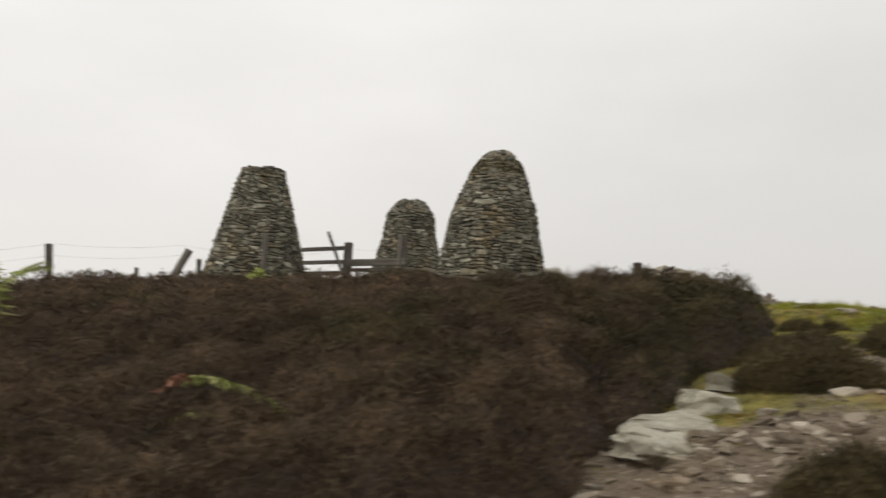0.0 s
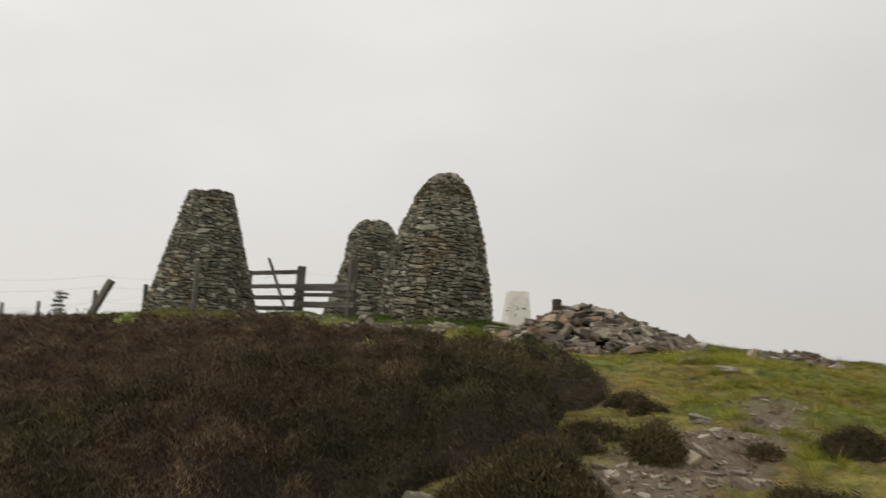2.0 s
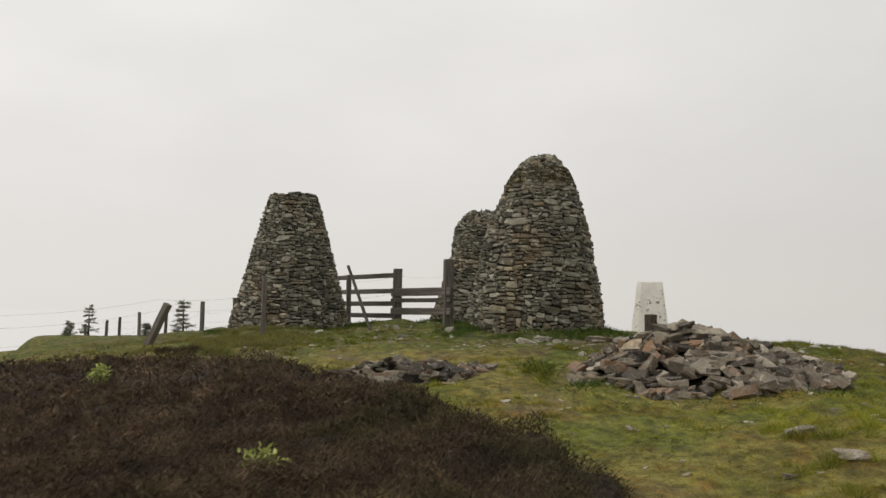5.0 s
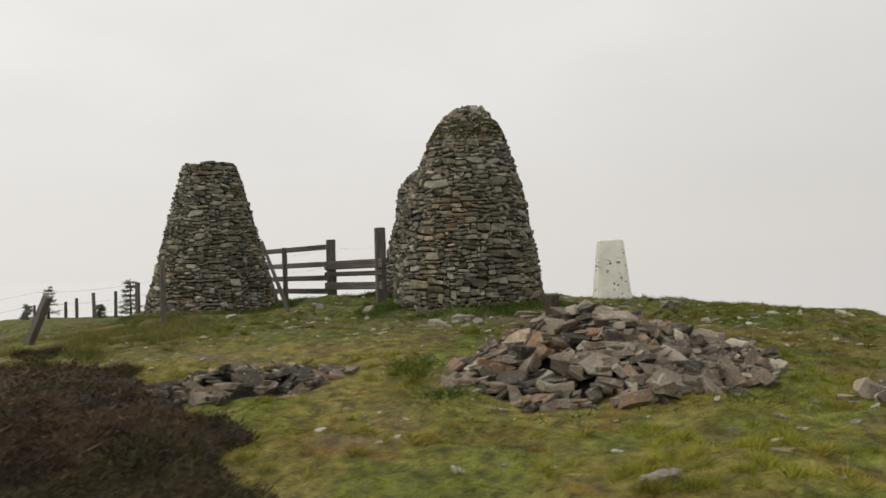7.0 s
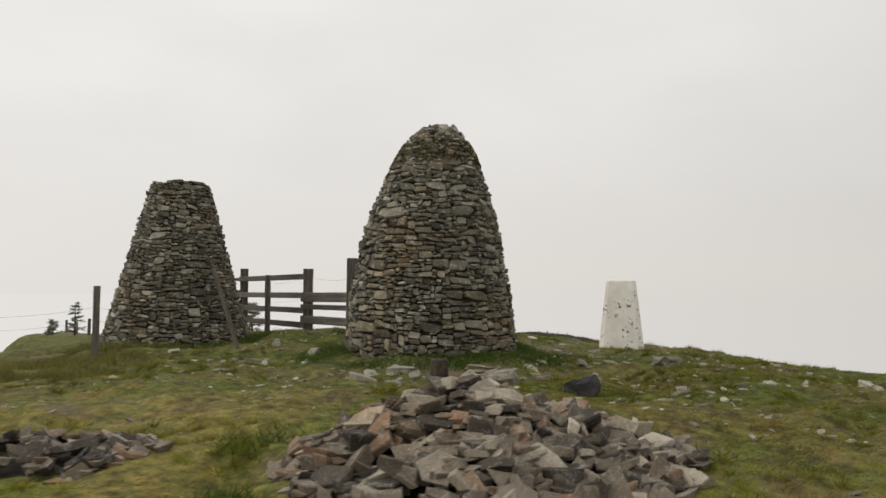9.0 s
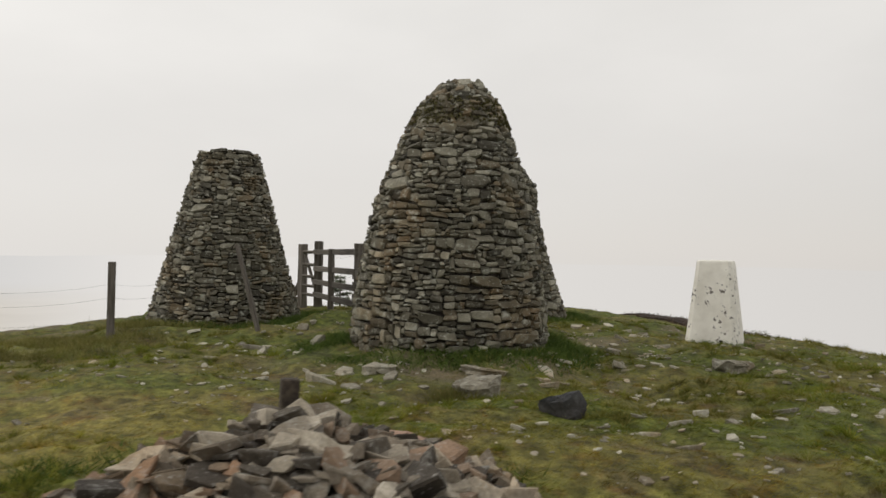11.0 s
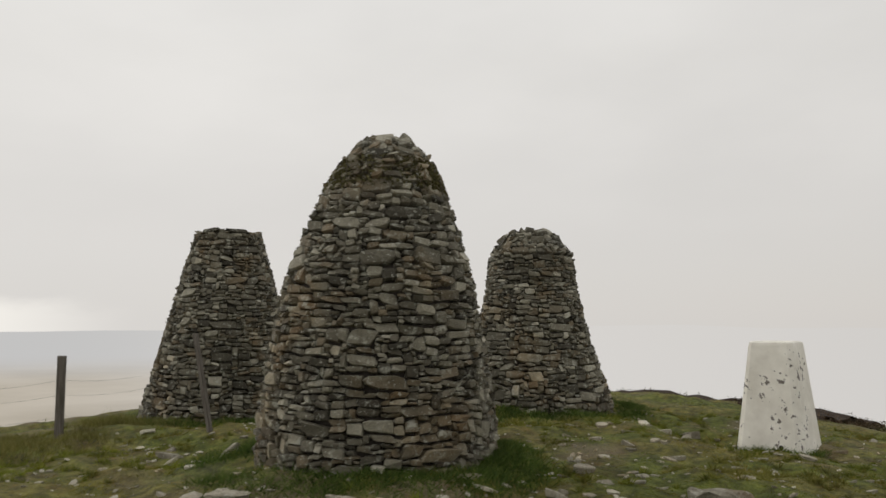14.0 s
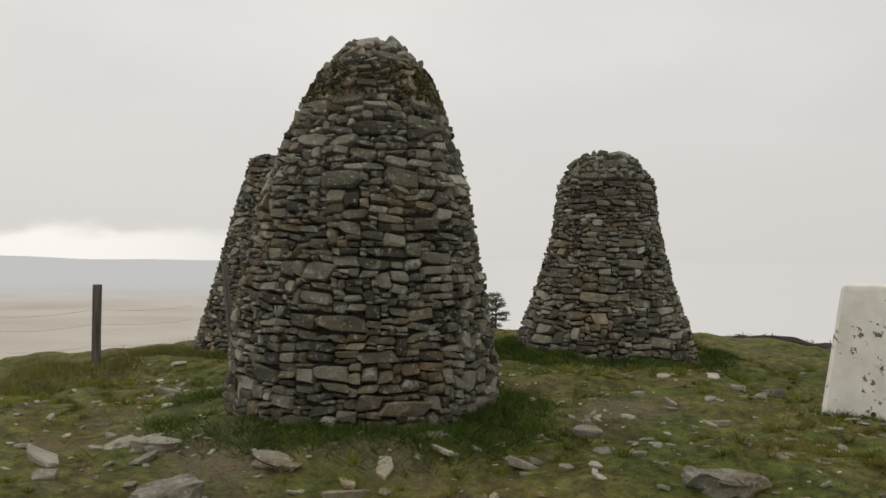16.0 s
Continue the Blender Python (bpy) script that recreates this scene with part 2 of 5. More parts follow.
def stone_material(name, colours, lichen, spots, island=False):
    m, n, l, b = material(name, 0.88)
    if island:
        rnd = n.new("ShaderNodeNewGeometry").outputs["Random Per Island"]
    else:
        rnd = n.new("ShaderNodeObjectInfo").outputs["Random"]
    base = ramp_node(n, l, rnd, colours)
    grain = noise_node(n, l, 55.0, 5.0, "World", 0.7)
    broad = noise_node(n, l, 7.0, 4.0, "World")
    col = mix_node(n, l, 1.0, base, ramp_node(n, l, grain, ((0.25, (0.62, 0.61, 0.6)), (0.75, (1.3, 1.29, 1.27)))), "MULTIPLY")
    col = mix_node(n, l, 1.0, col, ramp_node(n, l, broad, ((0.3, (0.72, 0.70, 0.66)), (0.7, (1.18, 1.18, 1.16)))), "MULTIPLY")
    tint = range_node(n, l, noise_node(n, l, 1.4, 3.0, "World"), 0.50, 0.66, 0.0, 0.75)
    col = mix_node(n, l, tint, col, mix_node(n, l, 1.0, col, (1.0, 0.84, 0.66), "MULTIPLY"))
    blotch = range_node(n, l, noise_node(n, l, 12.0, 5.0, "World", 0.65), 0.53, 0.70, 0.0, spots * 0.8)
    col = mix_node(n, l, blotch, col, lichen)
    fleck = range_node(n, l, noise_node(n, l, 36.0, 3.0, "World", 0.6), 0.60, 0.70, 0.0, spots)
    col = mix_node(n, l, fleck, col, lichen)
    l.new(col, b.inputs["Base Color"])
    rough = mix_node(n, l, 0.5, grain, noise_node(n, l, 22.0, 4.0, "World", 0.6))
    bump_node(n, l, rough, b, 0.9, 0.018)
    return m


WALL_TONES = ((0.0, (0.042, 0.038, 0.028)), (0.2, (0.093, 0.086, 0.065)), (0.42, (0.148, 0.138, 0.106)), (0.52, (0.165, 0.132, 0.086)), (0.62, (0.128, 0.119, 0.090)), (0.82, (0.215, 0.203, 0.158)), (0.93, (0.29, 0.277, 0.222)), (1.0, (0.42, 0.40, 0.33)))
HEAP_TONES = ((0.0, (0.045, 0.038, 0.031)), (0.25, (0.100, 0.085, 0.067)), (0.5, (0.195, 0.162, 0.122)), (0.58, (0.27, 0.180, 0.120)), (0.66, (0.165, 0.139, 0.107)), (0.88, (0.32, 0.28, 0.22)), (1.0, (0.46, 0.41, 0.335)))
wall_stone = stone_material("wall_stone", WALL_TONES, (0.42, 0.42, 0.35), 0.85)
wall_stone_rest = stone_material("wall_stone_rest", WALL_TONES, (0.42, 0.42, 0.35), 0.85, True)
heap_stone = stone_material("heap_stone", HEAP_TONES, (0.46, 0.45, 0.40), 0.45)
heap_stone_rest = stone_material("heap_stone_rest", HEAP_TONES, (0.46, 0.45, 0.40), 0.45, True)
PALE_TONES = ((0.0, (0.20, 0.183, 0.143)), (0.4, (0.31, 0.288, 0.230)), (0.75, (0.42, 0.395, 0.325)), (1.0, (0.54, 0.515, 0.43)))
pale_stone = stone_material("pale_stone", PALE_TONES, (0.50, 0.49, 0.42), 0.6)
pale_chips = stone_material("pale_chips", PALE_TONES, (0.50, 0.49, 0.42), 0.5, True)
gravel_stone = stone_material("gravel_stone", ((0.0, (0.13, 0.100, 0.070)), (0.5, (0.23, 0.185, 0.135)), (1.0, (0.44, 0.385, 0.31))), (0.42, 0.40, 0.34), 0.4, True)
path_stone = stone_material("path_stone", ((0.0, (0.13, 0.100, 0.070)), (0.5, (0.23, 0.185, 0.135)), (1.0, (0.44, 0.385, 0.31))), (0.42, 0.40, 0.34), 0.4)
slate = stone_material("slate", ((0.0, (0.055, 0.057, 0.064)), (1.0, (0.07, 0.072, 0.08))), (0.13, 0.13, 0.13), 0.5)
pink_stone = stone_material("pink_stone", ((0.0, (0.33, 0.22, 0.165)), (1.0, (0.36, 0.24, 0.18))), (0.40, 0.31, 0.25), 0.4)


def plain_material(name, dark, light, scale, rough=0.9, where="World", depth=0.006):
    m, n, l, b = material(name, rough)
    v = noise_node(n, l, scale, 5.0, where)
    col = ramp_node(n, l, v, ((0.3, dark), (0.7, light)))
    wide = noise_node(n, l, scale * 0.13, 3.0, where)
    col = mix_node(n, l, 1.0, col, ramp_node(n, l, wide, ((0.3, (0.75, 0.75, 0.75)), (0.7, (1.2, 1.2, 1.2)))), "MULTIPLY")
    l.new(col, b.inputs["Base Color"])
    bump_node(n, l, v, b, 0.6, depth)
    return m


# dark fill: the shade inside gaps and holes, put into the colour
shade_fill = plain_material("recess_shade", (0.03, 0.026, 0.02), (0.06, 0.05, 0.04), 20)
moss_mat = plain_material("moss", (0.045, 0.044, 0.017), (0.125, 0.108, 0.04), 26, depth=0.02)
rust_wire = plain_material("galvanised_wire", (0.16, 0.155, 0.15), (0.28, 0.27, 0.26), 60, 0.6)

# weathered timber, grain along each board's length
timber, tn, tl, tb = material("weathered_timber", 0.85)
t_co, t_map = tn.new("ShaderNodeTexCoord"), tn.new("ShaderNodeMapping")
t_map.inputs["Scale"].default_value = (60, 60, 3)
tl.new(t_co.outputs["Object"], t_map.inputs[0])
t_noise = tn.new("ShaderNodeTexNoise")
t_noise.inputs["Scale"].default_value, t_noise.inputs["Detail"].default_value = 1.0, 5.0
tl.new(t_map.outputs[0], t_noise.inputs["Vector"])
t_col = ramp_node(tn, tl, t_noise.outputs[0], ((0.25, (0.045, 0.038, 0.03)), (0.5, (0.115, 0.10, 0.082)), (0.8, (0.20, 0.185, 0.16))))
t_rnd = tn.new("ShaderNodeObjectInfo").outputs["Random"]
t_col = mix_node(tn, tl, 1.0, t_col, ramp_node(tn, tl, t_rnd, ((0.0, (0.75, 0.74, 0.72)), (1.0, (1.2, 1.2, 1.22)))), "MULTIPLY")
tl.new(t_col, tb.inputs["Base Color"])
bump_node(tn, tl, t_noise.outputs[0], tb, 0.6, 0.006)

rotten = plain_material("rotten_timber", (0.02, 0.016, 0.012), (0.075, 0.058, 0.042), 30)
# whitewash with flaked patches that show old concrete
white, hn, hl, hb = material("flaking_whitewash", 0.8)
h_grime = noise_node(hn, hl, 5.0, 5.0, "Object")
h_col = ramp_node(hn, hl, h_grime, ((0.3, (0.68, 0.645, 0.565)), (0.7, (0.86, 0.83, 0.75))))
h_flake = noise_node(hn, hl, 15.0, 4.0, "Object", 0.6)
h_zone = noise_node(hn, hl, 2.6, 2.0, "Object")
h_sum = hn.new("ShaderNodeMath")
h_sum.operation = "MULTIPLY_ADD"
h_sum.inputs[1].default_value = 0.9
hl.new(h_zone, h_sum.inputs[0])
hl.new(h_flake, h_sum.inputs[2])
h_co, h_far, h_more = hn.new("ShaderNodeTexCoord"), hn.new("ShaderNodeVectorMath"), hn.new("ShaderNodeMath")
h_far.operation, h_more.operation = "DISTANCE", "ADD"
h_far.inputs[1].default_value = (0.11, -0.28, 0.64)
hl.new(h_co.outputs["Object"], h_far.inputs[0])
hl.new(h_sum.outputs[0], h_more.inputs[0])
hl.new(range_node(hn, hl, h_far.outputs["Value"], 0.1, 0.5, 0.10, -0.07), h_more.inputs[1])
h_hole = range_node(hn, hl, h_more.outputs[0], 1.072, 1.10)
h_col = mix_node(hn, hl, h_hole, h_col, (0.16, 0.14, 0.12))
hl.new(h_col, hb.inputs["Base Color"])
bump_node(hn, hl, h_flake, hb, 0.4, 0.006)


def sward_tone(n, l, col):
    """Paler grass low on the slope, darker grass on the summit."""
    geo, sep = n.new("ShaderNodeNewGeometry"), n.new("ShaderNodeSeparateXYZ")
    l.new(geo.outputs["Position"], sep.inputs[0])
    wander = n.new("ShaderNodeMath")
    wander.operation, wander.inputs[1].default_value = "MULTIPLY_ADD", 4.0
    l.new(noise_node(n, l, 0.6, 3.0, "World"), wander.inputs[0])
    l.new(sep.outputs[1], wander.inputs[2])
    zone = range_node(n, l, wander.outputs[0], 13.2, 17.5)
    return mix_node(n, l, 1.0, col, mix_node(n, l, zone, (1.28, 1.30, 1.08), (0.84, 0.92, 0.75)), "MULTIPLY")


def mottled(n, l, col):
    """Moss, dead blades and darker and lighter spots between the grass, a hand's breadth across."""
    brown = range_node(n, l, noise_node(n, l, 4.2, 4.0, "World", 0.65), 0.52, 0.66, 0.0, 0.75)
    col = mix_node(n, l, brown, col, mix_node(n, l, 1.0, col, (0.95, 0.70, 0.62), "MULTIPLY"))
    spot = ramp_node(n, l, noise_node(n, l, 10.0, 3.0, "World", 0.6), ((0.32, (0.60, 0.62, 0.57)), (0.5, (0.98, 0.98, 0.95)), (0.68, (1.24, 1.22, 1.12))))
    return mix_node(n, l, 1.0, col, spot, "MULTIPLY")


def leaf_material(name, tones, wide_dark=0.7, wide_light=1.25, size=0.9, second=None, rough=0.75, glow=0.0, third=None, sward=False, east=None, patch=False):
    """Blades and sprigs: a tone of its own for each, and drifts of colour over the plan."""
    m, n, l, b = material(name, rough)
    rnd = n.new("ShaderNodeNewGeometry").outputs["Random Per Island"]
    col = ramp_node(n, l, rnd, tones)
    if second:
        drift = noise_node(n, l, size, 3.0, "World")
        if east:
            geo, sep, more = n.new("ShaderNodeNewGeometry"), n.new("ShaderNodeSeparateXYZ"), n.new("ShaderNodeMath")
            l.new(geo.outputs["Position"], sep.inputs[0])
            more.operation = "ADD"
            l.new(range_node(n, l, sep.outputs[0], *east), more.inputs[1])
            l.new(drift, more.inputs[0])
            drift = more.outputs[0]
        drift = range_node(n, l, drift, 0.41, 0.58)
        col = mix_node(n, l, drift, col, ramp_node(n, l, rnd, second))
    if third:
        col = mix_node(n, l, range_node(n, l, noise_node(n, l, 1.7, 4.0, "World"), 0.52, 0.68, 0.0, 0.85), col, third)
    wide = noise_node(n, l, size * 2.3, 3.0, "World")
    col = mix_node(n, l, 1.0, col, ramp_node(n, l, wide, ((0.3, (wide_dark,) * 3), (0.7, (wide_light,) * 3))), "MULTIPLY")
    if patch:
        col = mix_node(n, l, 1.0, col, ramp_node(n, l, noise_node(n, l, 3.6, 3.0, "World", 0.6), ((0.34, (0.60, 0.62, 0.64)), (0.5, (1.0, 1.0, 1.0)), (0.66, (1.42, 1.36, 1.30)))), "MULTIPLY")
    if sward:
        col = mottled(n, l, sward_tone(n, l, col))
    l.new(col, b.inputs["Base Color"])
    b.inputs["Specular IOR Level"].default_value = 0.15
    if glow:
        thin, both = n.new("ShaderNodeBsdfTranslucent"), n.new("ShaderNodeMixShader")
        l.new(col, thin.inputs[0])
        both.inputs[0].default_value = glow
        l.new(b.outputs[0], both.inputs[1])
        l.new(thin.outputs[0], both.inputs[2])
        l.new(both.outputs[0], n["Material Output"].inputs[0])
    return m


GREEN = ((0.0, (0.150, 0.178, 0.028)), (0.5, (0.205, 0.220, 0.037)), (0.85, (0.270, 0.258, 0.055)), (1.0, (0.33, 0.285, 0.085)))
STRAW = ((0.0, (0.24, 0.205, 0.055)), (0.5, (0.29, 0.24, 0.072)), (0.85, (0.34, 0.28, 0.095)), (1.0, (0.25, 0.175, 0.065)))
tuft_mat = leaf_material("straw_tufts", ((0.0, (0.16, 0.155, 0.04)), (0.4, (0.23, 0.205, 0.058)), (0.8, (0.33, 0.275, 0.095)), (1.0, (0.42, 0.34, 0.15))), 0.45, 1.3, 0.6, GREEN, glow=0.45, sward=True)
crest_mat = leaf_material("crest_grass", ((0.0, (0.12, 0.13, 0.032)), (0.5, (0.19, 0.18, 0.05)), (1.0, (0.28, 0.24, 0.09))), 0.6, 1.2, glow=0.3)
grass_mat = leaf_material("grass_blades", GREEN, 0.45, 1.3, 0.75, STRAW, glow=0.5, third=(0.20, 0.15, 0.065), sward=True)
lush_mat = leaf_material("lush_grass", ((0.0, (0.042, 0.072, 0.014)), (0.6, (0.080, 0.122, 0.024)), (1.0, (0.14, 0.175, 0.042))), glow=0.3)
heather_mat = leaf_material("heather_sprigs", ((0.0, (0.058, 0.040, 0.023)), (0.4, (0.086, 0.059, 0.035)), (0.8, (0.113, 0.078, 0.047)), (1.0, (0.150, 0.108, 0.066))),
                            0.55, 1.3, 0.7, ((0.0, (0.040, 0.034, 0.015)), (0.5, (0.064, 0.053, 0.024)), (1.0, (0.096, 0.075, 0.037))), east=(0.2, 2.8, -0.12, 0.14), patch=True)
bush_mat = leaf_material("bush_sprigs", ((0.0, (0.044, 0.036, 0.016)), (0.4, (0.068, 0.053, 0.024)), (0.8, (0.096, 0.072, 0.034)), (1.0, (0.15, 0.112, 0.055))), 0.5, 1.35, 1.2)
# needles paled so that the mist's haze sits in their colour
needle_mat = leaf_material("haze_pale_needles", ((0.0, (0.17, 0.185, 0.135)), (1.0, (0.30, 0.315, 0.24))), glow=0.5)
fresh_mat = leaf_material("fresh_leaves", ((0.0, (0.22, 0.27, 0.06)), (1.0, (0.42, 0.44, 0.14))))
frond_mat = leaf_material("bracken", ((0.0, (0.17, 0.20, 0.05)), (0.6, (0.28, 0.30, 0.09)), (1.0, (0.42, 0.40, 0.17))))
dead_mat = leaf_material("dead_bracken", ((0.0, (0.22, 0.10, 0.06)), (1.0, (0.36, 0.19, 0.12))))
bark_mat = plain_material("bark", (0.05, 0.04, 0.03), (0.12, 0.10, 0.08), 30)

# turf, bare soil and, far off, a glowing moor with mist painted in
turf_mat, gn, gl, gb = material("turf", 0.95)
g_fine, g_mid = noise_node(gn, gl, 38.0, 5.0, "World", 0.65), noise_node(gn, gl, 5.0, 4.0, "World")
g_green = ramp_node(gn, gl, g_fine, ((0.25, (0.070, 0.080, 0.018)), (0.55, (0.128, 0.134, 0.032)), (0.8, (0.20, 0.188, 0.056))))
g_straw = ramp_node(gn, gl, g_fine, ((0.25, (0.11, 0.092, 0.030)), (0.55, (0.175, 0.148, 0.048)), (0.8, (0.24, 0.20, 0.078))))
g_col = mix_node(gn, gl, range_node(gn, gl, noise_node(gn, gl, 0.75, 3.0, "World"), 0.41, 0.58), g_green, g_straw)
g_col = mix_node(gn, gl, range_node(gn, gl, noise_node(gn, gl, 1.7, 4.0, "World"), 0.52, 0.68, 0.0, 0.85), g_col, ramp_node(gn, gl, g_fine, ((0.3, (0.09, 0.066, 0.034)), (0.7, (0.19, 0.145, 0.075)))))
g_col = mix_node(gn, gl, 1.0, g_col, ramp_node(gn, gl, g_mid, ((0.3, (0.55, 0.55, 0.55)), (0.7, (1.25, 1.25, 1.25)))), "MULTIPLY")
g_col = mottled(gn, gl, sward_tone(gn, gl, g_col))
g_soil = ramp_node(gn, gl, g_fine, ((0.25, (0.075, 0.055, 0.038)), (0.5, (0.155, 0.117, 0.080)), (0.75, (0.25, 0.20, 0.145))))
g_att = gn.new("ShaderNodeAttribute")
g_att.attribute_name = "bare"
g_col = mix_node(gn, gl, g_att.outputs["Fac"], g_col, g_soil)
# the ground turns much darker brown where heather stands on it
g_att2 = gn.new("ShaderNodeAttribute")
g_att2.attribute_name = "under_heath"
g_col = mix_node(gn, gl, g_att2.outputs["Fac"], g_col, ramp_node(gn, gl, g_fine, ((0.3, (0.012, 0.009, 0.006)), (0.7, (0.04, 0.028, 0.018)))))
gl.new(g_col, gb.inputs["Base Color"])
bump_node(gn, gl, g_fine, gb, 0.8, 0.03)

mist_mat, mn, ml, mb = material("glowing_mist_moor", 1.0)
m_geo, m_len, m_sep, m_dir = mn.new("ShaderNodeNewGeometry"), mn.new("ShaderNodeVectorMath"), mn.new("ShaderNodeSeparateXYZ"), mn.new("ShaderNodeMath")
m_len.operation, m_dir.operation = "LENGTH", "DIVIDE"
ml.new(m_geo.outputs["Position"], m_len.inputs[0])
ml.new(m_geo.outputs["Position"], m_sep.inputs[0])
ml.new(m_sep.outputs[0], m_dir.inputs[0])
ml.new(m_len.outputs["Value"], m_dir.inputs[1])
# haze is put into the glow: greyer with distance, fog-coloured away from west
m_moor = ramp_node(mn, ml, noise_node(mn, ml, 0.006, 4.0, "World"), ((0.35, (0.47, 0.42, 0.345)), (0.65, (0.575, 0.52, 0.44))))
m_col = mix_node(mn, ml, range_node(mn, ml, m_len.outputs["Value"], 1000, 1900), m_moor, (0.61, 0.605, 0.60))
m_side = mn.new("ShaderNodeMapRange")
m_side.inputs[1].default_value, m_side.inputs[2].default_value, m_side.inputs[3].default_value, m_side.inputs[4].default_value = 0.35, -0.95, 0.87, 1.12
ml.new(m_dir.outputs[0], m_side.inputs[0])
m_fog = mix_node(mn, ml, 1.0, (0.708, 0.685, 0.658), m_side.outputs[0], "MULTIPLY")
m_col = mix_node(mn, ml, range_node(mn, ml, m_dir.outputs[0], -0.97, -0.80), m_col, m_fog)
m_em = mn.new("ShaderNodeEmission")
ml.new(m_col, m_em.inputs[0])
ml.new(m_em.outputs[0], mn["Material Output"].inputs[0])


# ---- building tools ----
def mesh_of(name, verts, faces, mats):
    me = bpy.data.meshes.new(name)
    me.from_pydata([tuple(v) for v in verts], [], [tuple(q) for q in faces])
    for m in mats:
        me.materials.append(m)
    me.update()
    return me


def triangles_of(name, verts, mat):
    """A mesh of loose triangles or quads from an array of (pieces, corners, 3)."""
    count, corners = verts.shape[:2]
    me = bpy.data.meshes.new(name)
    me.vertices.add(count * corners)
    me.vertices.foreach_set("co", np.ascontiguousarray(verts, np.float32).ravel())
    me.loops.add(count * corners)
    me.loops.foreach_set("vertex_index", np.arange(count * corners, dtype=np.int32))
    me.polygons.add(count)
    me.polygons.foreach_set("loop_start", np.arange(0, count * corners, corners, dtype=np.int32))
    me.materials.append(mat)
    me.update(calc_edges=True)
    return me


def blades_of(name, roots, tips, width, mat, bend=None):
    """Leaf-like blades: each a bent strip of a quad and a triangle, joined into one mesh."""
    roots, tips, width = np.asarray(roots), np.asarray(tips), np.asarray(width)[:, None]
    way = tips - roots
    side = np.cross(way, rng.normal(size=way.shape))
    side /= np.maximum(np.linalg.norm(side, axis=1, keepdims=True), 1e-9)
    mid = roots + 0.55 * way + (bend if bend is not None else 0)
    n = len(roots)
    v = np.stack([roots - side * width * 0.35, roots + side * width * 0.35, mid + side * width * 0.5, tips, mid - side * width * 0.5], 1)
    return triangles_of(name, v, mat) if n else None


def sprigs_of(name, roots, tips, width, mat):
    """Small pointed leaves, one triangle each, joined into one mesh."""
    way = tips - roots
    side = np.cross(way, rng.normal(size=way.shape))
    side *= (np.asarray(width) / np.maximum(np.linalg.norm(side, axis=1), 1e-9))[:, None] * 0.5
    return triangles_of(name, np.stack([roots - side, roots + side, tips], 1), mat)


def part(name, me, parent, m=None, label=""):
    ob = new(name, me)
    ob.parent = parent
    if m is not None:
        ob.matrix_basis = m
    return tagged(ob, label)


def thing(name, at, label, category, group="", kind="", rz=0.0):
    ob = new(name)
    ob.empty_display_size = 0.1
    ob.matrix_basis = pose(*at, 0, 0, rz)
    return tagged(ob, label, category, group, kind)


def bevelled_box(name, size, mat, bevel=0.006, taper=1.0, wobble=0.0, seed=0):
    """A beam along z from 0, with eased edges and slightly uneven sides."""
    bm = bmesh.new()
    bmesh.ops.create_cube(bm, size=1.0)
    r = random.Random(seed)
    for v in bm.verts:
        k = taper if v.co.z > 0 else 1.0
        v.co = Vector((v.co.x * size[0] * k, v.co.y * size[1] * k, (v.co.z + 0.5) * size[2]))
    if wobble:
        bmesh.ops.subdivide_edges(bm, edges=[e for e in bm.edges if abs(e.verts[0].co.z - e.verts[1].co.z) > 1e-4], cuts=4)
        for v in bm.verts:
            v.co += Vector((r.uniform(-wobble, wobble), r.uniform(-wobble, wobble), 0))
    bmesh.ops.bevel(bm, geom=list(bm.edges) if not wobble else [e for e in bm.edges if e.calc_face_angle(0) > 0.7], offset=bevel, segments=1, affect="EDGES")
    me = bpy.data.meshes.new(name)
    bm.to_mesh(me)
    bm.free()
    me.materials.append(mat)
    return me


def beam(a, b, roll=0.0):
    """The pose that lays a beam built along z from a towards b."""
    a, b = Vector(a), Vector(b)
    return Matrix.Translation(a) @ (b - a).to_track_quat("Z", "Y").to_matrix().to_4x4() @ pose(0, 0, 0, 0, 0, roll)


def wire_mesh(name, points, radius):
    verts, faces = [], []
    for k, p in enumerate(points):
        for q in range(4):
            verts.append((p[0] + radius * math.cos(q * 1.571) * 0.7, p[1] + radius * math.cos(q * 1.571) * 0.7, p[2] + radius * math.sin(q * 1.571)))
        if k:
            for q in range(4):
                faces.append((4 * k - 4 + q, 4 * k - 4 + (q + 1) % 4, 4 * k + (q + 1) % 4, 4 * k + q))
    return mesh_of(name, verts, faces, [rust_wire])


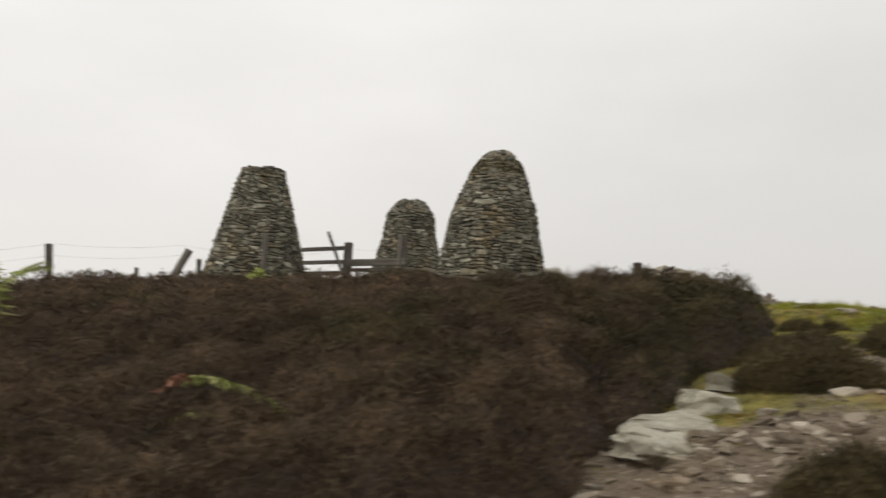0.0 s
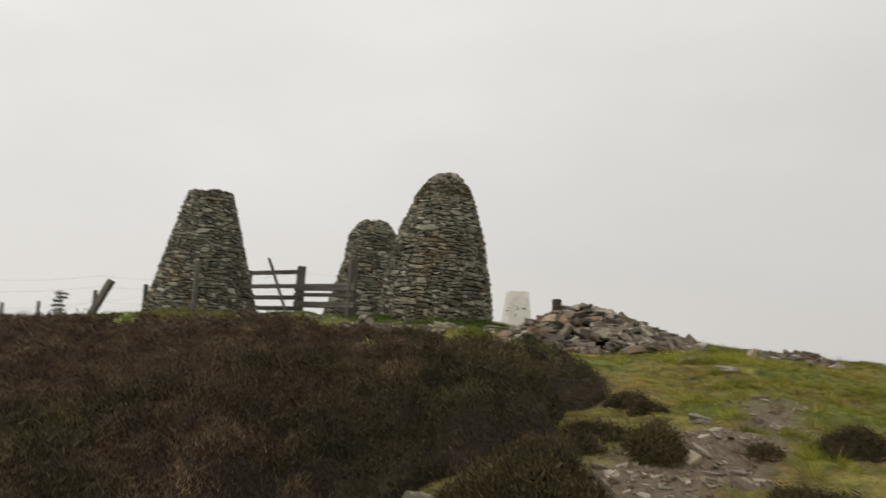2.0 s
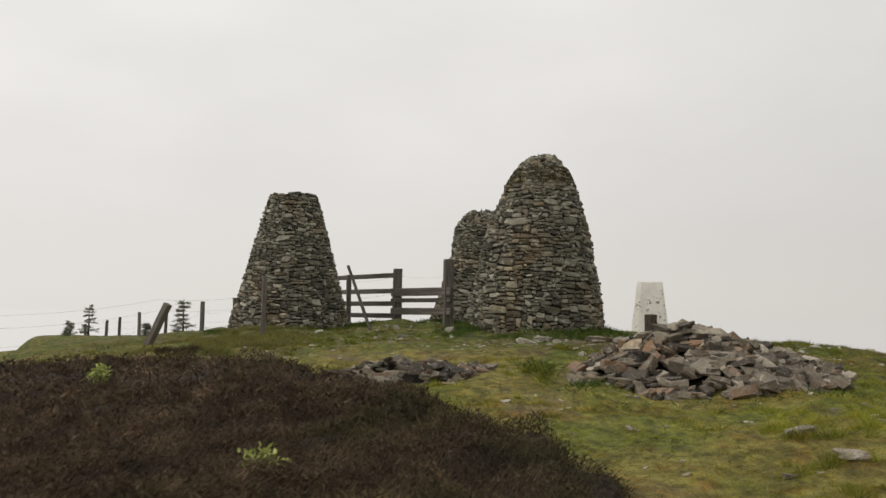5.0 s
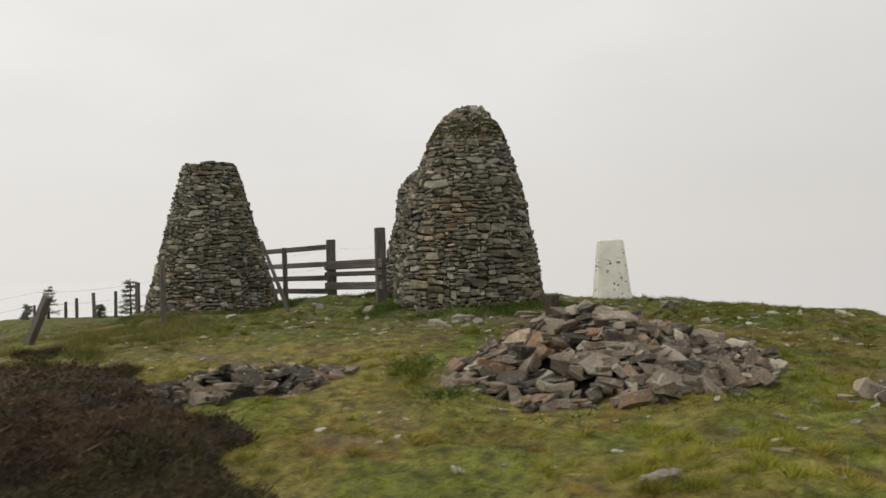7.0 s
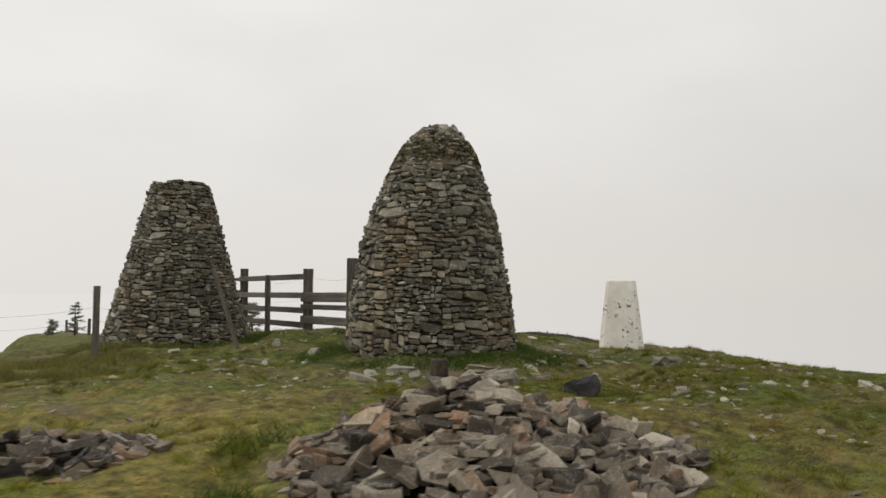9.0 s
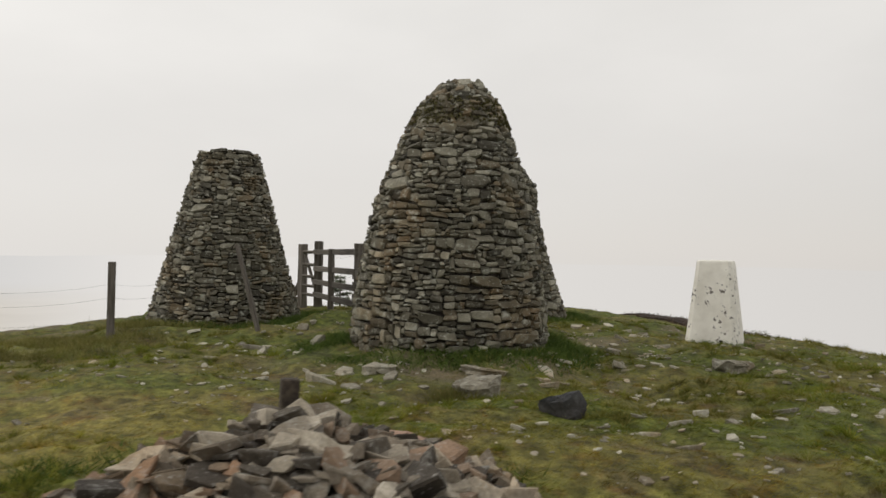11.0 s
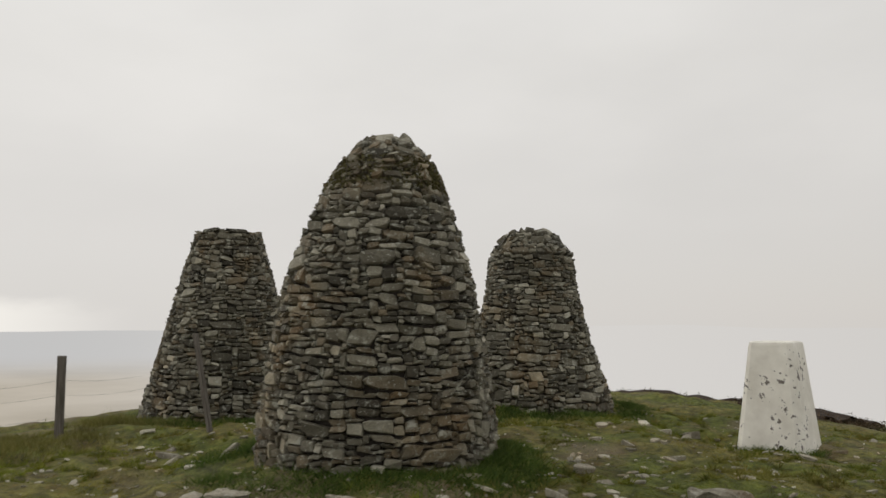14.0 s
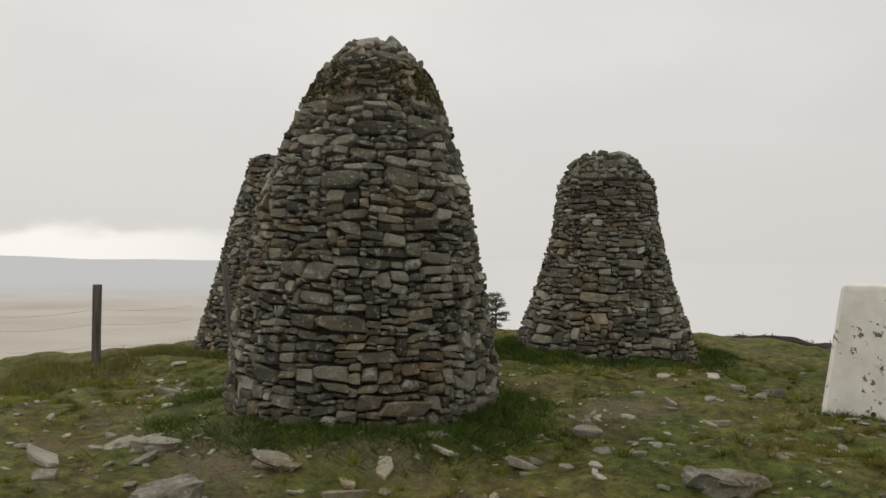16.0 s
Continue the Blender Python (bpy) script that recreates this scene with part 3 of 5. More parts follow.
# ---- stone shapes ----
def wall_block(r):
    """A rough facing stone in a unit box: y is out of the wall. Returns corners and faces."""
    lean, left, right = r.gauss(0, 0.07), r.choice((1.0, 0.95, 0.85, 0.7)), r.choice((1.0, 0.95, 0.85, 0.7))
    slant = r.gauss(0, 0.06)
    box = [(-0.5 + lean, -0.5 * left - slant), (0.5 + lean, -0.5 * right + slant), (0.5 - lean, 0.5 * right + slant), (-0.5 - lean, 0.5 * left - slant)]
    chips = r.sample(range(4), r.choice((1, 2, 2, 3, 3, 4)))
    ring = []
    for k, (x, z) in enumerate(box):
        if k in chips:
            p, q = box[k - 1], box[(k + 1) % 4]
            f, g = r.uniform(0.10, 0.40), r.uniform(0.06, 0.24)
            if k % 2:
                f, g = g, f
            ring += [(x + (p[0] - x) * f, z + (p[1] - z) * f), (x + (q[0] - x) * g, z + (q[1] - z) * g)]
        else:
            ring.append((x * r.uniform(0.90, 1.02), z * r.uniform(0.86, 1.04)))
    n = len(ring)
    ox, oz = r.gauss(0, 0.12), r.gauss(0, 0.10)
    verts = [(x * 0.92, -0.5, z * 0.92) for x, z in ring] + [(x, 0.32 + r.uniform(-0.06, 0.04) + ox * x + oz * z, z) for x, z in ring]
    verts += [(x * 0.93, 0.45 + r.uniform(-0.05, 0.04) + ox * x + oz * z, z * 0.84) for x, z in ring]
    verts.append((r.uniform(-0.2, 0.2), 0.48, r.uniform(-0.15, 0.15)))
    faces = []
    for k in range(n):
        q = (k + 1) % n
        faces += [(k, q, n + q, n + k), (n + k, n + q, 2 * n + q, 2 * n + k), (2 * n + k, 2 * n + q, 3 * n)]
    return np.array(verts), [tuple(reversed(q)) for q in faces]


def slab(r, n=0):
    """A broken slab in a unit box, flat along z, closed all round."""
    n = n or r.choice((5, 5, 6, 7))
    a0 = r.uniform(0, 6.28)
    ring = []
    for k in range(n):
        q = a0 + (k + r.uniform(-0.3, 0.3)) * 2 * math.pi / n
        j = r.uniform(0.38, 0.56)
        ring.append((j * math.cos(q), j * math.sin(q)))
    tx, ty = r.uniform(-0.5, 0.5), r.uniform(-0.5, 0.5)
    under = r.uniform(0.8, 1.0)
    verts = [(x * under, y * under, -0.5 + r.uniform(0, 0.1)) for x, y in ring]
    verts += [(x, y, 0.28 + tx * x + ty * y + r.uniform(-0.12, 0.05)) for x, y in ring]
    verts += [(x * 0.9, y * 0.9, 0.42 + tx * x + ty * y + r.uniform(-0.06, 0.05)) for x, y in ring]
    verts += [(r.uniform(-0.1, 0.1), r.uniform(-0.1, 0.1), 0.45), (0, 0, -0.5)]
    faces = []
    for k in range(n):
        q = (k + 1) % n
        faces += [(k, q, n + q, n + k), (n + k, n + q, 2 * n + q, 2 * n + k), (2 * n + k, 2 * n + q, 3 * n), (q, k, 3 * n + 1)]
    return np.array(verts), faces


def plate(r):
    """A thin, sharply broken plate in a unit box, flat along z, closed all round."""
    n = r.choice((4, 5, 6, 6, 7))
    a0 = r.uniform(0, 6.28)
    ring = []
    for k in range(n):
        q = a0 + (k + r.uniform(-0.36, 0.36)) * 2 * math.pi / n
        j = r.uniform(0.32, 0.64)
        ring.append((j * math.cos(q), j * math.sin(q)))
    tx, ty = r.uniform(-0.95, 0.95), r.uniform(-0.95, 0.95)
    sx, sy = r.uniform(-0.1, 0.1), r.uniform(-0.1, 0.1)
    verts = [(x * 0.86 + sx, y * 0.86 + sy, -0.5 + r.uniform(0, 0.12)) for x, y in ring]
    verts += [(x, y, 0.30 + tx * x + ty * y + r.uniform(-0.08, 0.06)) for x, y in ring]
    verts += [(x * 0.94, y * 0.94, 0.40 + tx * x + ty * y + r.uniform(-0.03, 0.05)) for x, y in ring]
    verts += [(r.uniform(-0.16, 0.16), r.uniform(-0.16, 0.16), 0.44), (sx, sy, -0.5)]
    faces = []
    for k in range(n):
        q = (k + 1) % n
        faces += [(k, q, n + q, n + k), (n + k, n + q, 2 * n + q, 2 * n + k), (2 * n + k, 2 * n + q, 3 * n), (q, k, 3 * n + 1)]
    return np.array(verts), faces


r_shape = random.Random(11)
BLOCKS = [wall_block(r_shape) for _ in range(90)]
SLABS = [slab(r_shape) for _ in range(45)]
BLOCK_MESHES = [mesh_of("stone", v, q, [wall_stone]) for v, q in BLOCKS]
PLATES = [plate(r_shape) for _ in range(60)]
HEAP_MESHES = [mesh_of("stone", v, q, [heap_stone]) for v, q in PLATES]
GRAVEL_MESHES = [mesh_of("stone", v, q, [path_stone]) for v, q in PLATES]
PALE_MESHES = [mesh_of("stone", v, q, [pale_stone]) for v, q in SLABS]


def joined(name, shapes, items, mat):
    """Many stones as one mesh: items are (shape number, pose with scale)."""
    verts, faces, base = [], [], 0
    for k, m in items:
        v, q = shapes[k]
        a = np.array(m)
        verts.append(v @ a[:3, :3].T + a[:3, 3])
        faces += [tuple(i + base for i in f) for f in q]
        base += len(v)
    return mesh_of(name, np.concatenate(verts).tolist(), faces, [mat])


# ---- the ground, one sheet out to the horizon ----
def axis_lines(a, b, step, far):
    core = list(np.arange(a, b + step / 2, step))
    grow, lo, hi = step, [a], [core[-1]]
    while hi[-1] < far:
        grow *= 1.24
        lo.append(lo[-1] - grow)
        hi.append(hi[-1] + grow)
    return np.array(lo[:0:-1] + core + hi[1:])


gx, gy = axis_lines(-9, 11, 0.11, 3600), axis_lines(-1.5, 27, 0.11, 3600)
GX, GY = np.meshgrid(gx, gy, indexing="ij")
GZ = ground_z(GX, GY)
nx, ny = len(gx), len(gy)
ids = np.arange(nx * ny).reshape(nx, ny)
quads = np.stack([ids[:-1, :-1], ids[1:, :-1], ids[1:, 1:], ids[:-1, 1:]], -1).reshape(-1, 4)
ground_me = bpy.data.meshes.new("ground")
ground_me.vertices.add(nx * ny)
ground_me.vertices.foreach_set("co", np.stack([GX, GY, GZ], -1).astype(np.float32).ravel())
ground_me.loops.add(quads.size)
ground_me.loops.foreach_set("vertex_index", quads.astype(np.int32).ravel())
ground_me.polygons.add(len(quads))
ground_me.polygons.foreach_set("loop_start", np.arange(0, quads.size, 4, dtype=np.int32))
ground_me.polygons.foreach_set("use_smooth", np.ones(len(quads), bool))
ground_me.materials.append(turf_mat)
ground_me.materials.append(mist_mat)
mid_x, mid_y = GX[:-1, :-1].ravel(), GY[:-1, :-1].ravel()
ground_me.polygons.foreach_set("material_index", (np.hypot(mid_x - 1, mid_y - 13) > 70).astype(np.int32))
near_mask = (np.abs(GX) < 40) & (np.abs(GY) < 60)
ground_me.attributes.new("bare", "FLOAT", "POINT").data.foreach_set("value", np.where(near_mask, bare(GX, GY), 0).astype(np.float32).ravel())
ground_me.attributes.new("under_heath", "FLOAT", "POINT").data.foreach_set("value", np.where(near_mask, ramp(heath(GX, GY), 0.02, 0.15), 0).astype(np.float32).ravel())
ground_me.update(calc_edges=True)
tagged(new("ground", ground_me), "rough upland turf with bare soil, falling away to moor with mist painted in", "ground", kind="structure")


def gz(x, y):
    return float(ground_z(x, y))


# ---- the three cairns ----
def cairn(at, base, profile, label, seed, course=0.053, lean=(0.0, 0.0), moss=None):
    r = random.Random(seed)
    cx, cy = at
    hs, rs = [h for h, _ in profile], [q for _, q in profile]
    top = hs[-1]

    def centre(h):
        k = max(0.0, (h / top - 0.4) / 0.6) ** 1.5
        return lean[0] * k, lean[1] * k

    ob = thing("stone_cairn", (cx, cy, base), label, "cairn", "three hilltop cairns")
    # the heart behind the facing stones, dark in colour for the shade between them
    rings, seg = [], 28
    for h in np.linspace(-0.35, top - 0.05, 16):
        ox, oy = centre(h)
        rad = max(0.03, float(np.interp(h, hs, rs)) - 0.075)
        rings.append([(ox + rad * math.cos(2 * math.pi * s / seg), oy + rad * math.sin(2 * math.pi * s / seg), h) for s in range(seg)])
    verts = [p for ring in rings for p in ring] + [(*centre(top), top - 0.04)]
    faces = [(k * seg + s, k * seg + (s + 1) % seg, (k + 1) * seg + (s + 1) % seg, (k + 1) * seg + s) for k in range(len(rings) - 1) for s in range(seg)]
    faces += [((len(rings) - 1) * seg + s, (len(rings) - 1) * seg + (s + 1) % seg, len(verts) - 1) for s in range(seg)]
    part("core", mesh_of("core", verts, faces, [shade_fill]), ob)
    # rubble facing: each stone goes into the lowest gap
    stones = []
    slots = 240
    step = 2 * math.pi / slots
    level = [-0.14 + r.uniform(0, 0.05) for _ in range(slots)]
    while True:
        k0 = min(range(slots), key=lambda q: level[q])
        h = level[k0]
        if h > top - 0.05:
            break
        rad = float(np.interp(h + 0.04, hs, rs))
        arc = step * rad
        room = 1
        while room < slots and abs(level[(k0 + room) % slots] - h) < 0.022:
            room += 1
        left = k0
        while room < slots and abs(level[(left - 1) % slots] - h) < 0.022:
            left -= 1
            room += 1
        tall = min(0.14, max(0.024, r.lognormvariate(math.log(course), 0.44))) * (1.2 if h < 0.45 else 1.0)
        wide = tall * r.uniform(1.15, 3.1) if r.random() > 0.12 else tall * r.uniform(0.5, 0.9)
        wide = min(0.34, 0.03 + 0.55 * rad, max(0.055, wide))
        n = max(2, round(wide / arc))
        if n > room - 2:
            n = room
        if n * arc < 0.05:
            tall = min(tall, 0.05)
        if n == 1 and room == 1:
            level[left % slots] = min(level[(left - 1) % slots], level[(left + 1) % slots]) + 0.001
            if arc < 0.022:
                continue
        first = left if r.random() < 0.5 else left + room - n
        base_h = sum(level[(first + q) % slots] for q in range(n)) / n
        tall = min(tall, top - base_h + 0.004)
        if tall < 0.02:
            tall = 0.02
        for q in range(n):
            level[(first + q) % slots] = base_h + tall
        mid, wide, z = (first + n / 2 - 0.5) * step, n * arc, base_h + tall / 2
        rad = float(np.interp(z, hs, rs))
        slope = (float(np.interp(z + 0.05, hs, rs)) - float(np.interp(z - 0.05, hs, rs))) / 0.1
        tilt = min(math.degrees(math.atan(-slope)), 50)
        deep = r.uniform(0.15, 0.19)
        ox, oy = centre(z)
        rr = rad - 0.010 + max(-0.022, min(0.010, r.gauss(0, 0.012))) - deep * 0.46
        m = (Matrix.Translation((ox + rr * math.cos(mid), oy + rr * math.sin(mid), z)) @ pose(0, 0, 0, 0, 0, math.degrees(mid) - 90 + r.uniform(-6, 6))
             @ pose(0, 0, 0, tilt + r.uniform(-5, 5), max(-9, min(9, r.gauss(0, 4.5))), 0) @ Matrix.Diagonal((wide * 0.985, deep, tall * 1.0 / math.cos(radians(tilt)), 1)))
        stones.append((math.cos(mid) * 0.6 - math.sin(mid) * 0.8, r.randrange(len(BLOCKS)), m))
    # loose slabs that close the top
    rad = float(np.interp(top - 0.03, hs, rs))
    for k in range(int(10 + 70 * rad * rad)):
        a, d = r.uniform(0, 6.28), rad * math.sqrt(r.random()) * 0.8
        ox, oy = centre(top)
        m = (Matrix.Translation((ox + d * math.cos(a), oy + d * math.sin(a), top - 0.062 + r.uniform(-0.02, 0.01))) @ pose(0, 0, 0, -90 + r.uniform(-6, 6), r.uniform(-6, 6), r.uniform(0, 360))
             @ Matrix.Diagonal((r.uniform(0.09, 0.18), 0.06, r.uniform(0.07, 0.14), 1)))
        stones.append((-1.0, r.randrange(len(BLOCKS)), m))
    # facing stones towards the path are single parts, the rest is joined
    stones.sort(key=lambda s: -s[0])
    FACING.append((ob, stones[:300]))
    part("rear_rubble", joined("rear_rubble", BLOCKS, [(k, m) for _, k, m in stones[300:]], wall_stone_rest), ob)["kind"] = "stuff"
    if moss:
        lo, hi, count = moss
        roots, tips = [], []
        for _ in range(count):
            a, z = r.uniform(0, 6.28), r.uniform(lo, hi)
            thick = 0.5 + 0.5 * math.sin(3 * a + 1.0) * math.sin(1.3 * a)
            if r.random() > 0.35 + 0.65 * thick:
                continue
            ox, oy = centre(z)
            rr = float(np.interp(z, hs, rs)) + r.uniform(-0.015, 0.012)
            roots.append((ox + rr * math.cos(a), oy + rr * math.sin(a), z))
            q = r.uniform(0.003, 0.014)
            tips.append((roots[-1][0] + q * math.cos(a), roots[-1][1] + q * math.sin(a), z + r.uniform(-0.03, 0.022)))
        part("moss", blades_of("moss", roots, tips, np.full(len(roots), 0.03), moss_mat), ob, label="olive moss on the ledge below the cap")["kind"] = "stuff"
    return ob


FACING = []
CAIRNS = (((-4.335, 18.01), 1.07), ((0.62, 17.01), 1.08), ((-1.46, 21.27), 1.10))
cairn((-4.35, 18.01), 2.62, ((0, 1.18), (0.3, 1.09), (0.9, 0.92), (1.78, 0.69), (2.52, 0.475), (2.60, 0.455)), "grey drystone cairn with straight tapering sides and a flat top", 21, 0.045)
cairn((0.62, 17.01), 2.64, ((0, 1.09), (0.4, 1.07), (0.85, 1.01), (1.28, 0.92), (1.56, 0.88), (1.85, 0.79), (2.32, 0.62), (2.60, 0.49), (2.70, 0.43), (2.80, 0.35), (2.88, 0.25), (2.92, 0.17)),
      "large beehive-shaped grey drystone cairn with a mossy cap", 22, lean=(0.08, 0.05), moss=(2.44, 2.74, 5200))
cairn((-1.46, 21.27), 2.70, ((0, 1.15), (0.2, 1.10), (0.9, 0.85), (1.42, 0.72), (1.60, 0.67), (2.13, 0.61), (2.28, 0.50), (2.37, 0.44), (2.46, 0.33), (2.50, 0.24)),
      "grey drystone cairn with flared foot and rounded top", 23)

# ---- survey pillar ----
pillar = thing("survey_pillar", (2.10, 21.42, 2.50), "white-painted concrete survey pillar with flaked dark patches, standing in turf", "pillar", rz=10)
verts, faces, cut = [], [], 0.14
levels = ((-0.25, 0.785), (0.0, 0.74), (0.6, 0.605), (1.16, 0.48), (1.19, 0.465), (1.204, 0.43), (1.208, 0.34))
for z, w in levels:
    a, b = w / 2, w / 2 * (1 - 2 * cut * 0.75)
    verts += [(a, -b, z), (a, b, z), (b, a, z), (-b, a, z), (-a, b, z), (-a, -b, z), (-b, -a, z), (b, -a, z)]
for k in range(len(levels) - 1):
    faces += [(8 * k + s, 8 * k + (s + 1) % 8, 8 * k + 8 + (s + 1) % 8, 8 * k + 8 + s) for s in range(8)]
faces.append(tuple(range(8 * len(levels) - 8, 8 * len(levels))))
part("shaft", mesh_of("shaft", verts, faces, [white]), pillar)
# a dark disc stands for the shade inside the hole
hole_v = [(0.026 * math.cos(k * 0.628), -0.006 * (k % 2), 0.022 * math.sin(k * 0.628)) for k in range(10)]
part("vent_hole", mesh_of("vent_hole", hole_v + [(0, 0.03, 0)], [(k, (k + 1) % 10, 10) for k in range(10)] + [tuple(range(10))], [shade_fill]), pillar,
     pose(0.13, -0.362, 0.09, -10, 0, 0), "small dark vent hole near the foot")


# ---- stone heaps ----
def heap(at, rx, ry, high, count, label, seed, sizes=(0.14, 0.34), rz=0.0, peak=(0.0, 0.0)):
    r = random.Random(seed)
    cx, cy = at
    base = gz(cx, cy)
    ob = thing("stone_heap", (cx, cy, base), label, "stone heap")
    ca, sa = math.cos(radians(rz)), math.sin(radians(rz))

    def mound(u, v):
        wu, wv = u - peak[0], v - peak[1]
        ww, pw = max(wu * wu + wv * wv, 1e-6), peak[0] * wu + peak[1] * wv
        s = ww / (math.sqrt(pw * pw + ww * (1 - peak[0] ** 2 - peak[1] ** 2)) - pw)
        lump = 0.82 + 0.36 * float(lumps(cx + u * rx, cy + v * ry, 0.45, seed))
        return high * lump * (1 - s) ** 0.98 if s < 1 else 0.0

    def floor_at(u, v):
        x, y = u * rx * ca - v * ry * sa, u * rx * sa + v * ry * ca
        return x, y, gz(cx + x, cy + y) - base

    # dark mound under the slabs, coloured for the shade in their gaps
    verts, faces, seg, rows = [], [], 24, 7
    for k in range(rows):
        for s in range(seg):
            u, v = 0.93 * k / (rows - 1) * math.cos(2 * math.pi * s / seg), 0.93 * k / (rows - 1) * math.sin(2 * math.pi * s / seg)
            x, y, z = floor_at(u, v)
            verts.append((x, y, z + mound(u, v) * 0.72 - 0.07))
    for k in range(rows - 1):
        faces += [(k * seg + s, (k + 1) * seg + s, (k + 1) * seg + (s + 1) % seg, k * seg + (s + 1) % seg) for s in range(seg)]
    part("packed_core", mesh_of("packed_core", verts, faces, [shade_fill]), ob)
    rest = []
    for k in range(count):
        a, d = r.uniform(0, 6.28), math.sqrt(r.random()) * 1.04
        u, v = d * math.cos(a), d * math.sin(a)
        x, y, z = floor_at(u, v)
        w = r.uniform(*sizes) * r.uniform(0.8, 1.2)
        h = min(0.10, max(0.018, w * r.uniform(0.13, 0.38)))
        m = mound(u, v)
        steep = math.degrees(math.atan2(high * 0.9, (rx + ry) / 2)) if d > 0.12 else 0
        spin = Matrix.Rotation(a + radians(rz), 4, "Z") @ pose(0, 0, 0, 0, steep * r.uniform(-0.6, 0.8) + r.gauss(0, 19), 0) @ pose(0, 0, 0, r.gauss(0, 20), 0, r.uniform(0, 360))
        put = Matrix.Translation((x, y, z + m * r.uniform(0.78, 1.0) + h * 0.25)) @ spin @ Matrix.Diagonal((w * 1.15, w * r.uniform(0.5, 0.9), h, 1))
        shape = r.randrange(len(PLATES))
        if k % 3 == 0 or count < 250:
            HEAPED.append((ob, HEAP_MESHES[shape], put))
        else:
            rest.append((shape, put))
    if rest:
        part("rubble", joined("rubble", PLATES, rest, heap_stone_rest), ob)["kind"] = "stuff"
    return ob


HEAPED = []
heap((3.26, 12.13), 1.20, 1.08, 0.53, 880, "large heap of broken brownish-grey slabs on the grass", 31, (0.10, 0.27), 14, (-0.14, 0.22))
heap((0.45, 11.25), 0.84, 0.52, 0.24, 210, "low spread of broken brown and grey slabs beside the heather", 32, (0.08, 0.22), 22)
heap((5.5, 11.55), 0.55, 0.42, 0.13, 80, "small low heap of dark broken slabs on the turf", 33, (0.09, 0.25), 0)


def single(name, at, size, mat, label, seed, turn=(0, 0, 0), sink=0.25, category="rock"):
    """One larger rock with a broken, uneven surface."""
    r = random.Random(seed)
    bm = bmesh.new()
    v, q = slab(r, 9)
    bv = [bm.verts.new(p) for p in v]
    for f in q:
        bm.faces.new([bv[i] for i in f])
    bmesh.ops.subdivide_edges(bm, edges=list(bm.edges), cuts=2, use_grid_fill=True)
    for p in bm.verts:
        p.co += Vector([noise.noise(p.co * 3 + Vector((seed, k * 7, 0))) for k in range(3)]) * 0.16 + Vector([noise.noise(p.co * 9 + Vector((seed, k * 7, 0))) for k in range(3)]) * 0.05
    me = bpy.data.meshes.new(name)
    bm.to_mesh(me)
    bm.free()
    me.materials.append(mat)
    ob = tagged(new(name, me), label, category)
    ob.matrix_basis = pose(at[0], at[1], gz(*at) + size[2] * (0.5 - sink), *turn) @ Matrix.Diagonal((*size, 1))
    return ob


single("boulder", (3.10, 15.0), (0.35, 0.27, 0.22), slate, "dark slate-grey angular boulder on the turf", 41, (8, -16, 20), 0.3)
single("boulder", (2.24, 15.18), (0.40, 0.32, 0.22), pale_stone, "weathered pale grey boulder bedded in grass", 57, (0, 4, 70), 0.3)
single("flat_rock", (3.37, 18.05), (0.52, 0.28, 0.16), pale_stone, "long flat pale rock lying on the turf", 43, (0, -3, 58), 0.3)
single("flat_rock", (1.80, 15.90), (0.46, 0.27, 0.09), pale_stone, "flat grey step stone at the foot of the cairn", 44, (0, 0, 20), 0.42)
single("flat_rock", (1.05, 15.32), (0.34, 0.24, 0.12), pale_stone, "flat pale stone at the foot of the cairn", 45, (4, 0, 60), 0.35)
single("flat_rock", (3.86, 9.34), (0.19, 0.12, 0.06), pale_stone, "small flat pale stone in the grass", 46, (0, 0, 10), 0.3)
single("flat_rock", (4.07, 8.84), (0.19, 0.12, 0.05), heap_stone, "small flat grey slab in the grass", 47, (0, 0, -5), 0.25)
single("boulder", (3.05, 13.24), (0.30, 0.26, 0.17), pink_stone, "rounded pinkish sandstone block on the edge of the heap", 48, (0, 6, 30), 0.2)
single("outcrop", (1.50, 4.48), (0.50, 0.30, 0.14), pale_stone, "pale weathered rock outcrop at the path's edge", 49, (6, -4, -25), 0.35)
single("outcrop", (1.36, 4.15), (0.36, 0.26, 0.12), pale_stone, "low pale rock outcrop at the path's edge", 50, (4, 8, 20), 0.35)
single("outcrop", (1.70, 4.76), (0.32, 0.22, 0.12), pale_stone, "pale layered rock outcrop beside the heather", 58, (-5, 6, 10), 0.3)
single("outcrop", (1.92, 5.15), (0.28, 0.2, 0.09), pale_stone, "pale broken rock showing through the heather", 51, (0, 10, 40), 0.35)
single("flat_rock", (3.35, 6.38), (0.18, 0.12, 0.06), pale_stone, "pale stone on the worn path", 52, (0, 5, 20), 0.4)
single("boulder", (5.6, 17.4), (0.26, 0.2, 0.14), pale_stone, "weathered grey boulder on the edge of the summit", 59, (0, 5, 20), 0.3)
